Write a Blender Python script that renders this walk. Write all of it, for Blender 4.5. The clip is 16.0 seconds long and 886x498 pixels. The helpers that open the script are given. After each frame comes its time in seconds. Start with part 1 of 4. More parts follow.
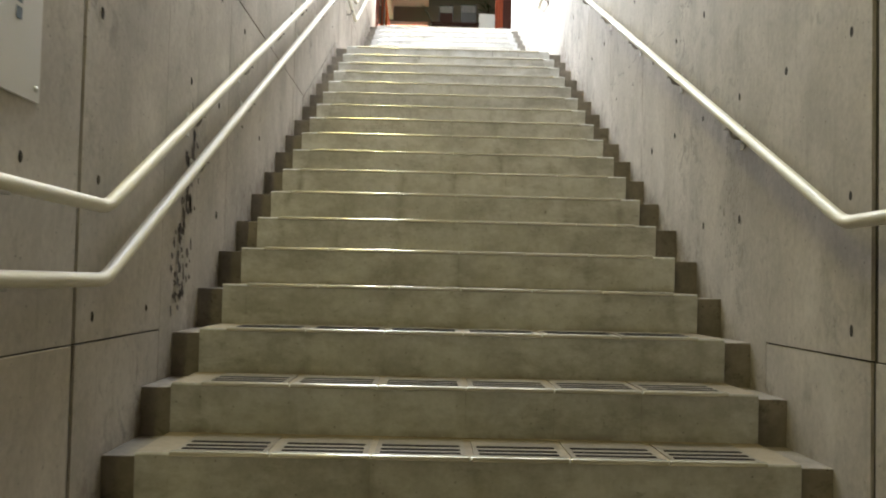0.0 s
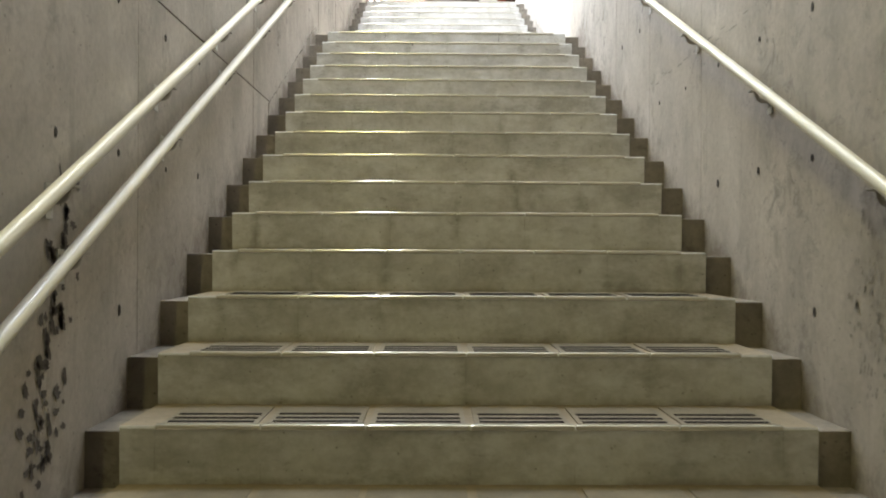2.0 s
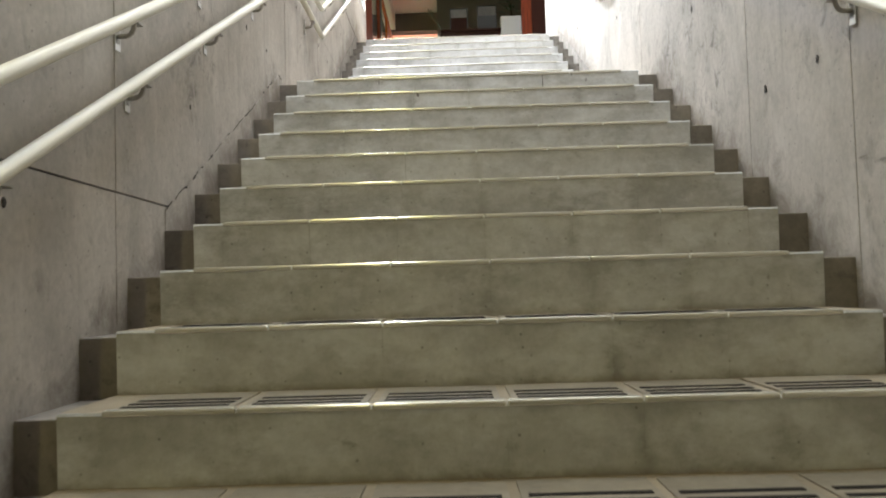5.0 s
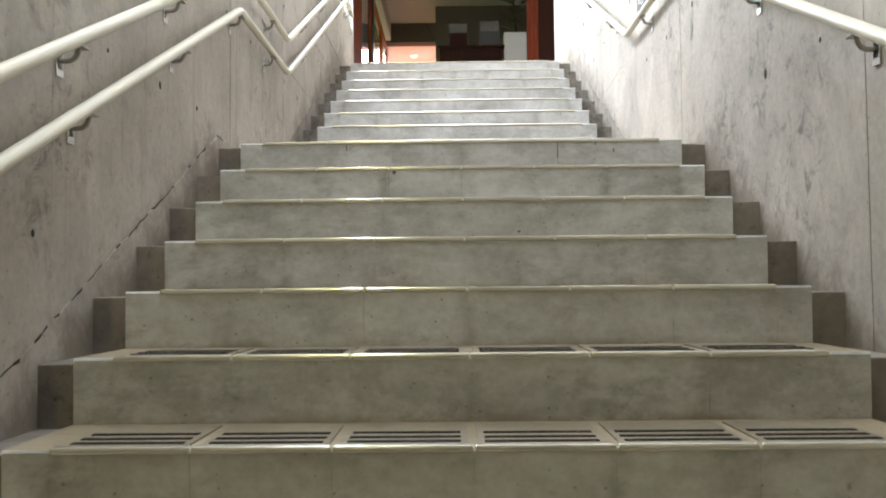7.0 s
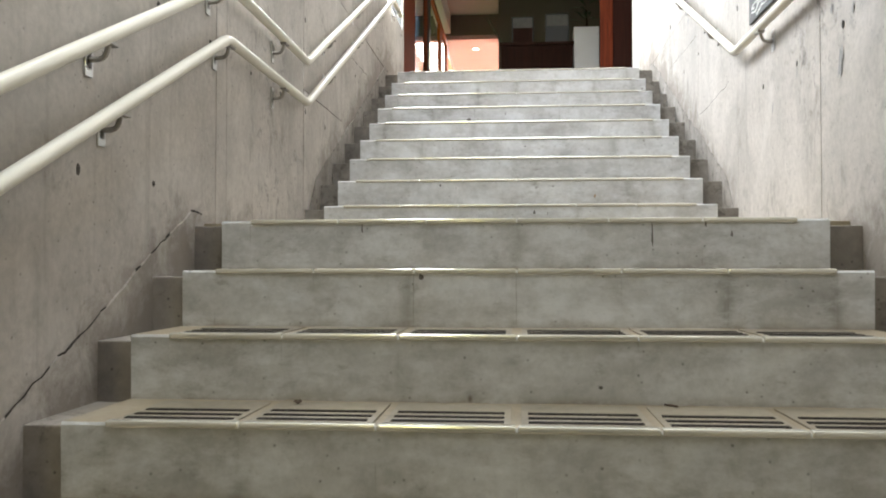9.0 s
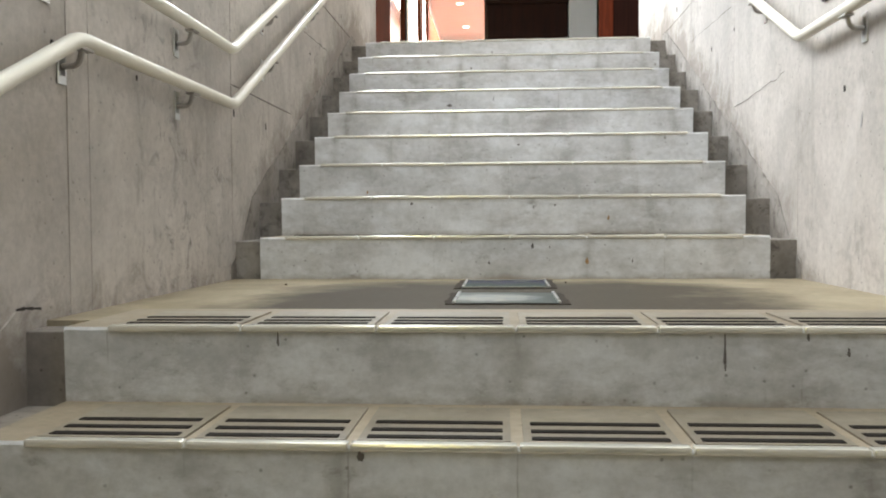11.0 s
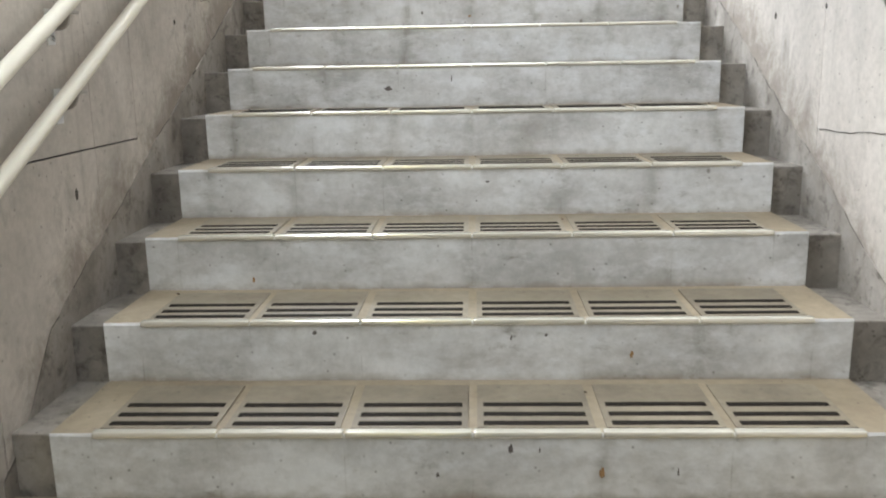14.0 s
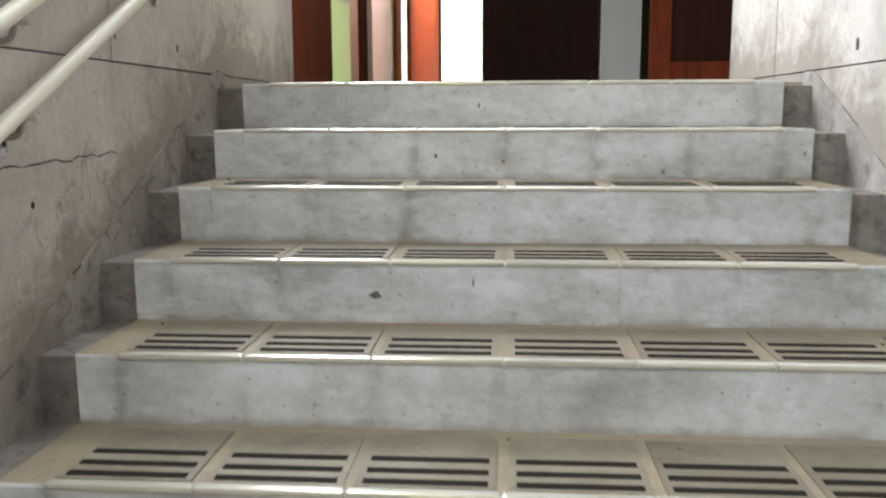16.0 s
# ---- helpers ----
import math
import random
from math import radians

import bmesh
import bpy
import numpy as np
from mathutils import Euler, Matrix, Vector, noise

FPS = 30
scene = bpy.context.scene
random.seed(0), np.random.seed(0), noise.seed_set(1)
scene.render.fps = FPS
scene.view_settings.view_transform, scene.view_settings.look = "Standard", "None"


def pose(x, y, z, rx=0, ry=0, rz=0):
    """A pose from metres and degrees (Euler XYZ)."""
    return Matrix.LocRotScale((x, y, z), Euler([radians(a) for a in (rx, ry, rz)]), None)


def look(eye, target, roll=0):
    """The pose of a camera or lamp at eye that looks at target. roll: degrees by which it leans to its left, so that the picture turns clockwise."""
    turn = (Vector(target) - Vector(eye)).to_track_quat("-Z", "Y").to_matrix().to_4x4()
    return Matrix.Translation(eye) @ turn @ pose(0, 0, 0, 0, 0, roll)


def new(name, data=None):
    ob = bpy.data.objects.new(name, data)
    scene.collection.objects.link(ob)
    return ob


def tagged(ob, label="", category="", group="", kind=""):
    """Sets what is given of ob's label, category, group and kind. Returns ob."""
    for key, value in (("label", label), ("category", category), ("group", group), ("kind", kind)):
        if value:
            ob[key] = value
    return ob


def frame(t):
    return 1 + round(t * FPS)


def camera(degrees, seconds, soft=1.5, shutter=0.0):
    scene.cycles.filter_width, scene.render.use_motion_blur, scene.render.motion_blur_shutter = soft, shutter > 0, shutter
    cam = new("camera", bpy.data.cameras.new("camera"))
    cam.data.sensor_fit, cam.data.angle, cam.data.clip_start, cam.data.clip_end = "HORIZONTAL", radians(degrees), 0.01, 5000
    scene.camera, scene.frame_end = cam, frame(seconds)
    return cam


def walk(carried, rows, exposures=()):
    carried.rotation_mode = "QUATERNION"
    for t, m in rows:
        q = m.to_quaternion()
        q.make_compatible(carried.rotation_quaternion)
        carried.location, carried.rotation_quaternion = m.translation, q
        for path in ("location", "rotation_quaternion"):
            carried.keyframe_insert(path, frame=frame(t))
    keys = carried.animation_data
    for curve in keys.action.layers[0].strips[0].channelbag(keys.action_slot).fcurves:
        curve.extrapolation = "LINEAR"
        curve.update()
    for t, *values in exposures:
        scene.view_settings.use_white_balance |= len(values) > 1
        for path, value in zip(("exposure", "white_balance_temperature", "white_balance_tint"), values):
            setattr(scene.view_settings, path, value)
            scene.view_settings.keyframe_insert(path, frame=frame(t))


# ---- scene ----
cam = camera(54.17, 16.0, soft=1.9, shutter=0.25)
# seconds, place in metres, yaw, pitch, roll
PATH = [
    (0.0, -0.131, -2.529, 0.669, -0.92, 2.21, -1.32),
    (0.5, -0.134, -2.271, 0.782, -2.73, -0.24, -2.21),
    (1.0, -0.120, -1.992, 0.914, 0.61, 0.79, -0.59),
    (1.5, -0.120, -1.705, 1.039, -0.91, -0.40, -1.98),
    (2.0, -0.109, -1.394, 1.135, -0.71, -0.00, -0.28),
    (2.5, -0.156, -1.060, 1.220, 1.25, -1.68, 0.15),
    (3.0, -0.182, -0.710, 1.332, -1.45, -3.01, -1.13),
    (3.5, -0.154, -0.300, 1.372, -1.06, 1.29, 2.02),
    (4.0, -0.161, 0.119, 1.397, 0.94, 1.79, 1.52),
    (4.5, -0.176, 0.523, 1.556, -0.01, 1.06, 0.59),
    (4.7, -0.129, 0.638, 1.607, 0.73, 2.66, 1.75),
    (6.8, -0.056, 1.781, 2.236, 1.80, 2.28, 0.27),
    (7.0, -0.041, 1.882, 2.256, 0.63, 2.55, 0.53),
    (7.5, -0.000, 2.133, 2.405, 3.88, 3.36, 1.85),
    (8.0, -0.009, 2.385, 2.535, 2.98, 2.25, -0.11),
    (8.5, 0.026, 2.660, 2.624, 2.50, 1.63, 0.60),
    (9.0, 0.002, 2.884, 2.737, 4.92, 1.39, -0.01),
    (9.5, 0.015, 3.136, 2.859, 1.19, 0.42, -1.72),
    (10.0, 0.069, 3.405, 3.016, 3.50, 0.70, 0.44),
    (10.2, 0.053, 3.494, 3.041, 4.54, 0.72, 0.73),
    (12.3, -0.073, 4.531, 3.476, 2.69, -8.42, -0.34),
    (12.5, -0.038, 4.634, 3.563, 2.63, -8.69, 0.23),
    (13.0, -0.047, 4.870, 3.625, 3.68, -8.97, 0.58),
    (13.5, -0.039, 5.095, 3.756, 1.38, -11.58, 0.06),
    (14.0, 0.013, 5.357, 3.870, 2.07, -12.11, 0.99),
    (14.5, 0.003, 5.655, 3.960, 5.29, -13.35, 0.21),
    (15.0, 0.027, 5.888, 4.039, 0.46, -13.13, -2.07),
    (15.5, 0.033, 6.320, 4.173, 0.90, -12.32, -1.51),
    (16.0, 0.008, 6.668, 4.235, 4.31, -8.88, 0.23),
]
SPINE = [(t, pose(x, y, z, 90 + pitch, roll, yaw)) for t, x, y, z, yaw, pitch, roll in PATH]
walk(cam, SPINE, exposures=[(0.0, 1.18), (0.5, 1.25), (1.8, 0.98), (3.0, 0.88), (4.7, 0.55), (7.0, 0.25), (10.2, 0.0), (12.5, -0.16), (14.5, -0.26), (15.5, -0.58), (16.0, -0.46)])

# ---------------------------------------------------------------- sizes
TREAD, RISE = 0.3328, 0.16093          # going and rise of a step
HALF = 0.967                           # half the width of the treads
WALL = 1.075                           # inner face of the side walls
N1, N2, N0 = 18, 9, 10                 # risers of the middle, upper and lower flight
LAND = 1.510                           # depth of a landing
Y_B = (N1 - 1) * TREAD                 # edge of the upper landing
Z_B = N1 * RISE                        # its level
Y_C = Y_B + LAND                       # foot of the upper flight
Y_TOP = Y_C + (N2 - 1) * TREAD         # edge of the lobby floor
Z_TOP = Z_B + N2 * RISE                # its level
Y_END = 11.05                          # where the side walls end
Y_LOW = -LAND - (N0 - 1) * TREAD - 1.6
Z_LOW = -N0 * RISE
CEIL = 6.9
SLOPE = 0.76                           # of the ceiling over the stairs
PITCH = 0.29                           # spacing of the tread tiles

# ---------------------------------------------------------------- light
world = bpy.data.worlds.new("world")
scene.world = world
world.use_nodes = True
wn, wl = world.node_tree.nodes, world.node_tree.links
sky = wn.new("ShaderNodeTexSky")
sky.sky_type, sky.sun_disc = "NISHITA", False
sky.sun_elevation, sky.sun_rotation = radians(48), radians(-90)
wl.new(sky.outputs[0], wn["Background"].inputs[0])
wn["Background"].inputs[1].default_value = 0.1
sun = new("sun", bpy.data.lights.new("sun", "SUN"))
sun.data.energy, sun.data.angle, sun.data.color = 1.0, radians(12), (1.0, 0.97, 0.92)
sun.matrix_world = look((-6, 7, 12), (1, 7, 4))

WINDOWS = [(5.9, 7.8, 5.1, 6.6), (9.9, 10.95, 5.0, 6.6)]       # high windows in the left wall, the second one added: y from, to, z from, to


def area(name, m, sx, sy, watts, color):
    lamp = bpy.data.lights.new(name, "AREA")
    lamp.shape, lamp.size, lamp.size_y, lamp.energy, lamp.color = "RECTANGLE", sx, sy, watts, color
    ob = new(name, lamp)
    ob.matrix_world = m
    return ob


# The second lamp is an added one that brightens the upper right wall.
for (a, b, c, d), power in zip(WINDOWS, (56, 145)):
    area("window_daylight", look((-WALL - 0.12, (a + b) / 2, (c + d) / 2), (1.0, min((a + b) / 2, 8.9), 4.4)), b - a, d - c, power * (b - a) * (d - c), (0.875, 0.94, 1.0))

FILL_SKYLIGHT = (-0.8, 0.8, 2.6, 5.2)        # added unseen opening in the level ceiling: x from, to, y from, to
# Fill lamp in the added opening, brightens the left wall and middle flight.
area("skylight_fill", look((0, 3.9, CEIL + 0.95), (0, 3.9, 0)), 1.6, 2.6, 175, (0.87, 0.945, 1.0))

# ---------------------------------------------------------------- materials
def material(name, rough=0.6, metal=0.0, spec=0.5):
    m = bpy.data.materials.new(name)
    m.use_nodes = True
    b = m.node_tree.nodes["Principled BSDF"]
    b.inputs["Roughness"].default_value = rough
    b.inputs["Metallic"].default_value = metal
    b.inputs["Specular IOR Level"].default_value = spec
    return m, m.node_tree.nodes, m.node_tree.links, b


def ramp(n, l, src, stops):
    r = n.new("ShaderNodeValToRGB")
    while len(r.color_ramp.elements) < len(stops):
        r.color_ramp.elements.new(0.5)
    for e, (p, c) in zip(r.color_ramp.elements, stops):
        e.position = p
        e.color = (*c, 1) if len(c) == 3 else c
    l.new(src, r.inputs[0])
    return r.outputs[0]


def grey(v):
    return (v, v, v)


def coords(n, l, scale=(1, 1, 1), shuffle=True):
    tc = n.new("ShaderNodeTexCoord")
    mp = n.new("ShaderNodeMapping")
    mp.inputs["Scale"].default_value = scale
    l.new(tc.outputs["Object"], mp.inputs["Vector"])
    if shuffle:
        info = n.new("ShaderNodeObjectInfo")
        mul = n.new("ShaderNodeVectorMath")
        mul.operation = "SCALE"
        mul.inputs[0].default_value = (37.0, 53.0, 71.0)
        l.new(info.outputs["Random"], mul.inputs["Scale"])
        l.new(mul.outputs[0], mp.inputs["Location"])
    return mp.outputs[0]


def noise_tex(n, l, vec, scale, detail=5, rough=0.6, dist=0.0):
    t = n.new("ShaderNodeTexNoise")
    t.inputs["Scale"].default_value, t.inputs["Detail"].default_value = scale, detail
    t.inputs["Roughness"].default_value, t.inputs["Distortion"].default_value = rough, dist
    l.new(vec, t.inputs["Vector"])
    return t.outputs[0]


def mix(n, l, a, b, fac, mode="MIX"):
    x = n.new("ShaderNodeMix")
    x.data_type, x.blend_type = "RGBA", mode
    for value, socket in ((a, x.inputs[6]), (b, x.inputs[7]), (fac, x.inputs[0])):
        if isinstance(value, (int, float)):
            socket.default_value = value
        elif isinstance(value, tuple):
            socket.default_value = (*value, 1)
        else:
            l.new(value, socket)
    return x.outputs[2]


def bump(n, l, b, height, strength=0.3, distance=0.01):
    x = n.new("ShaderNodeBump")
    x.inputs["Strength"].default_value, x.inputs["Distance"].default_value = strength, distance
    l.new(height, x.inputs["Height"])
    l.new(x.outputs[0], b.inputs["Normal"])


def concrete(name, light, dark, stain, big=1.1, streak=(1, 1, 1), rough=0.75, shuffle=False, stain_at=0.62, vary=0.0, bumpy=0.25):
    m, n, l, b = material(name, rough, spec=0.35)
    v = coords(n, l, shuffle=shuffle)
    vs = coords(n, l, streak, shuffle=shuffle)
    cloud = noise_tex(n, l, vs, big, 7, 0.62, 0.15)
    c = ramp(n, l, cloud, [(0.3, dark), (0.66, light)])
    fine = noise_tex(n, l, v, 38, 6, 0.7)
    c = mix(n, l, c, ramp(n, l, fine, [(0.32, grey(0.72)), (0.62, grey(1.06))]), 0.55, "MULTIPLY")
    blot = noise_tex(n, l, vs, big * 3.3, 8, 0.7, 0.3)
    c = mix(n, l, c, stain, ramp(n, l, blot, [(stain_at, grey(0.0)), (stain_at + 0.16, grey(0.75))]))
    pits = n.new("ShaderNodeTexVoronoi")
    pits.inputs["Scale"].default_value = 26
    l.new(v, pits.inputs["Vector"])
    c = mix(n, l, c, tuple(0.45 * k for k in stain), ramp(n, l, pits.outputs["Distance"], [(0.05, grey(0.6)), (0.12, grey(0.0))]))
    if vary:
        info = n.new("ShaderNodeObjectInfo")
        c = mix(n, l, c, ramp(n, l, info.outputs["Random"], [(0.0, grey(1 - vary)), (1.0, grey(1.0))]), 1.0, "MULTIPLY")
    l.new(c, b.inputs["Base Color"])
    r = n.new("ShaderNodeMapRange")
    r.inputs["To Min"].default_value, r.inputs["To Max"].default_value = rough - 0.15, rough + 0.15
    l.new(blot, r.inputs["Value"])
    l.new(r.outputs[0], b.inputs["Roughness"])
    bump(n, l, b, fine, bumpy, 0.004)
    return m


def plain(name, color, rough=0.5, metal=0.0, vary=0.12, scale=9, spec=0.5):
    m, n, l, b = material(name, rough, metal, spec)
    v = coords(n, l)
    t = noise_tex(n, l, v, scale, 6, 0.65)
    l.new(ramp(n, l, t, [(0.3, tuple(k * (1 - vary) for k in color)), (0.7, color)]), b.inputs["Base Color"])
    r = n.new("ShaderNodeMapRange")
    r.inputs["To Min"].default_value, r.inputs["To Max"].default_value = max(0.02, rough - 0.1), min(1, rough + 0.1)
    l.new(t, r.inputs["Value"])
    l.new(r.outputs[0], b.inputs["Roughness"])
    return m


def wood(name, light, dark, rough=0.65):
    m, n, l, b = material(name, rough, spec=0.15)
    v = coords(n, l, (9, 9, 0.7))
    t = noise_tex(n, l, v, 3.0, 7, 0.6, 1.2)
    l.new(ramp(n, l, t, [(0.3, dark), (0.7, light)]), b.inputs["Base Color"])
    bump(n, l, b, t, 0.1, 0.002)
    return m


def glow(name, color, strength):
    m, n, l, b = material(name)
    b.inputs["Base Color"].default_value = (*color, 1)
    b.inputs["Emission Color"].default_value = (*color, 1)
    b.inputs["Emission Strength"].default_value = strength
    return m


M_WALL = concrete("wall_concrete", (0.61, 0.562, 0.515), (0.425, 0.388, 0.35), (0.26, 0.235, 0.205), 1.9, (1, 1.05, 0.8), 0.72, False, 0.57, 0.1)


def add_mould(m):
    """Dark speckled patches and thin vertical runs on the cast walls."""
    n, l = m.node_tree.nodes, m.node_tree.links
    b = n["Principled BSDF"]
    old = b.inputs["Base Color"].links[0].from_socket
    v = coords(n, l, shuffle=False)
    where = ramp(n, l, noise_tex(n, l, v, 0.85, 3, 0.5, 0.6), [(0.5, grey(0.0)), (0.66, grey(1.0))])
    speck = ramp(n, l, noise_tex(n, l, v, 11, 8, 0.75, 0.8), [(0.52, grey(0.0)), (0.64, grey(0.8))])
    c = mix(n, l, old, (0.13, 0.115, 0.105), mix(n, l, (0, 0, 0), speck, where))
    runs = ramp(n, l, noise_tex(n, l, coords(n, l, (1, 7, 0.35), shuffle=False), 2.2, 5, 0.6), [(0.58, grey(0.0)), (0.78, grey(0.4))])
    c = mix(n, l, c, (0.24, 0.21, 0.18), runs)
    clouds = ramp(n, l, noise_tex(n, l, coords(n, l, (1, 1, 0.9), shuffle=False), 2.9, 4, 0.55, 0.7), [(0.46, grey(0.0)), (0.72, grey(0.42))])
    c = mix(n, l, c, (0.29, 0.27, 0.245), clouds)
    pale = ramp(n, l, noise_tex(n, l, coords(n, l, (1, 1.6, 0.8), shuffle=False), 1.9, 6, 0.65, 0.5), [(0.56, grey(0.0)), (0.75, grey(0.5))])
    c = mix(n, l, c, (0.68, 0.645, 0.605), pale)
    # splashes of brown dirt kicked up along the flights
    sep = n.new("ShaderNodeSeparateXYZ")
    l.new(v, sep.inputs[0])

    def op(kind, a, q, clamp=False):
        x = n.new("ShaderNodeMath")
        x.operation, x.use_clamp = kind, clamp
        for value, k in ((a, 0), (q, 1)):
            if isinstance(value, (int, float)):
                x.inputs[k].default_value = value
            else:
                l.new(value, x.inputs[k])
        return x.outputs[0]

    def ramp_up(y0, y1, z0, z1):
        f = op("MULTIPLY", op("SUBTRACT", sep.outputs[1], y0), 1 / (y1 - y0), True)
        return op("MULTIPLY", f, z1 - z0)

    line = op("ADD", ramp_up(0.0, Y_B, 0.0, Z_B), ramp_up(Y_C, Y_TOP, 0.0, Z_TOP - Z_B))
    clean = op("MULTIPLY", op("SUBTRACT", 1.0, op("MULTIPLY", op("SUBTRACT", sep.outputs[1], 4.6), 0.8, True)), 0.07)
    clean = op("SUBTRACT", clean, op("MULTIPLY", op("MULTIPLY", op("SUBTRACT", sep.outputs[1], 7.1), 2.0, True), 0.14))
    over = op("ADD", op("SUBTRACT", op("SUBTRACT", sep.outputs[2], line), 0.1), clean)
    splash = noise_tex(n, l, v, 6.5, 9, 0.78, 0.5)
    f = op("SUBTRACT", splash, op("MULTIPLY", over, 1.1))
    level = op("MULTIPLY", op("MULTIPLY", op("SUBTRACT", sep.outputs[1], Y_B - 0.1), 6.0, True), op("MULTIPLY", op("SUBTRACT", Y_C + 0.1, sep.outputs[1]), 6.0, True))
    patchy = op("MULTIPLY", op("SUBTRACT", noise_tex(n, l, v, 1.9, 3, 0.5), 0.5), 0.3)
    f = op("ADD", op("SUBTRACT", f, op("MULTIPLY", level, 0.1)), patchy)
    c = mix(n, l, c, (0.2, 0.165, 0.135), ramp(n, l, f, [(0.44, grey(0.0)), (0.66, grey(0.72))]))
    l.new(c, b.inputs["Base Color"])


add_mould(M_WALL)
M_JOINT = concrete("joint_concrete", (0.1, 0.095, 0.09), (0.055, 0.053, 0.05), (0.03, 0.03, 0.03), 2.0)
M_RISER = concrete("riser_stone", (0.67, 0.67, 0.675), (0.39, 0.382, 0.37), (0.17, 0.145, 0.115), 3.0, (1, 1, 1.6), 0.6, True, 0.60, 0.14)


def add_drips(m):
    """Dark drips down the riser below the joints of the tread tiles."""
    n, l = m.node_tree.nodes, m.node_tree.links
    b = n["Principled BSDF"]
    old = b.inputs["Base Color"].links[0].from_socket
    tc = n.new("ShaderNodeTexCoord")
    sep = n.new("ShaderNodeSeparateXYZ")
    l.new(tc.outputs["Object"], sep.inputs[0])

    def op(kind, a, c):
        x = n.new("ShaderNodeMath")
        x.operation = kind
        for value, k in ((a, 0), (c, 1)):
            if isinstance(value, (int, float)):
                x.inputs[k].default_value = value
            else:
                l.new(value, x.inputs[k])
        return x.outputs[0]

    wob = noise_tex(n, l, coords(n, l, (1, 1, 1)), 7.0, 4)
    x = op("ADD", sep.outputs[0], op("MULTIPLY", op("SUBTRACT", wob, 0.5), 0.10))
    f = op("ABSOLUTE", op("SUBTRACT", op("FRACT", op("DIVIDE", op("ADD", x, 4 * PITCH + PITCH / 2), PITCH), 0), 0.5), 0)
    near = ramp(n, l, f, [(0.0, grey(0.75)), (0.12, grey(0.0))])
    some = ramp(n, l, noise_tex(n, l, coords(n, l, (1, 1, 0.4)), 3.4, 3), [(0.45, grey(0.0)), (0.68, grey(0.85))])
    fac = op("MULTIPLY", near, some)
    c = mix(n, l, old, (0.17, 0.155, 0.125), fac)
    xr = op("ADD", sep.outputs[0], op("MULTIPLY", op("SUBTRACT", wob, 0.5), 0.012))
    joint = op("ABSOLUTE", op("SUBTRACT", op("FRACT", op("DIVIDE", op("ADD", xr, 4 * PITCH + PITCH / 2), PITCH), 0), 0.5), 0)
    c = mix(n, l, c, (0.16, 0.14, 0.11), op("MULTIPLY", ramp(n, l, joint, [(0.002, grey(0.5)), (0.008, grey(0.0))]), ramp(n, l, wob, [(0.48, grey(0.0)), (0.66, grey(1.0))])))
    foot = ramp(n, l, op("ADD", op("MULTIPLY", sep.outputs[2], -1.0), op("MULTIPLY", wob, 0.05)), [(RISE + 0.005, grey(0.0)), (RISE + 0.03, grey(0.7))])
    c = mix(n, l, c, (0.24, 0.2, 0.15), foot)
    pale = ramp(n, l, noise_tex(n, l, coords(n, l, (1, 1, 1.8)), 4.6, 8, 0.74, 0.1), [(0.47, grey(0.0)), (0.66, grey(0.7))])
    c = mix(n, l, c, (0.71, 0.722, 0.745), pale)
    smear = ramp(n, l, noise_tex(n, l, coords(n, l, (0.8, 1, 1.5)), 5.0, 7, 0.7, 0.1), [(0.52, grey(0.0)), (0.72, grey(0.5))])
    c = mix(n, l, c, (0.27, 0.25, 0.225), smear)
    spots = n.new("ShaderNodeTexVoronoi")
    spots.inputs["Scale"].default_value = 7.5
    l.new(coords(n, l, (1, 1, 0.6)), spots.inputs["Vector"])
    ragged = op("ADD", spots.outputs["Distance"], op("MULTIPLY", op("SUBTRACT", wob, 0.5), 0.2))
    c = mix(n, l, c, (0.13, 0.1, 0.075), ramp(n, l, ragged, [(0.015, grey(0.75)), (0.055, grey(0.0))]))
    l.new(c, b.inputs["Base Color"])


add_drips(M_RISER)
M_TREAD = concrete("tread_mortar", (0.34, 0.28, 0.2), (0.23, 0.183, 0.126), (0.17, 0.132, 0.092), 2.0, (1, 1, 1), 0.6, True, 0.66, 0.1)
M_TILE = concrete("tread_tile", (0.28, 0.237, 0.175), (0.18, 0.15, 0.11), (0.11, 0.09, 0.07), 5.0, (1, 1, 1), 0.5, True, 0.66, 0.16)
M_SIDE = concrete("gutter_concrete", (0.33, 0.29, 0.25), (0.19, 0.165, 0.14), (0.08, 0.066, 0.055), 4.0, (1, 1, 1), 0.8, True, 0.56, 0.25)
M_MORTAR = concrete("skirting_mortar", (0.36, 0.33, 0.3), (0.19, 0.168, 0.146), (0.08, 0.066, 0.055), 4.0, (1, 1, 1), 0.8, False, 0.52)
M_MORTAR_B = concrete("gutter_mortar", (0.33, 0.3, 0.268), (0.17, 0.15, 0.13), (0.07, 0.058, 0.048), 6.0, (1, 1, 1), 0.8, True, 0.52, 0.2)
M_CEIL = concrete("ceiling_concrete", (0.5, 0.49, 0.47), (0.4, 0.39, 0.37), (0.25, 0.24, 0.22), 0.8)
M_SLOT = plain("slot_rubber", (0.02, 0.016, 0.013), 0.8, 0, 0.3, 9, 0.1)
M_HOLE = plain("hole_dark", (0.045, 0.038, 0.033), 0.9)
M_WORN = plain("worn_border", (0.05, 0.037, 0.026), 0.85, 0, 0.5, 20, 0.15)
M_STEEL = plain("nosing_ceramic", (0.84, 0.81, 0.72), 0.2, 0.55, 0.15, 5, 0.9)
M_RAIL = plain("rail_resin", (0.80, 0.765, 0.66), 0.38, 0, 0.06, 5)
M_BRACKET = plain("bracket_metal", (0.42, 0.4, 0.37), 0.35, 0.9)
M_CHROME = plain("plate_metal", (0.72, 0.72, 0.72), 0.3, 1.0)
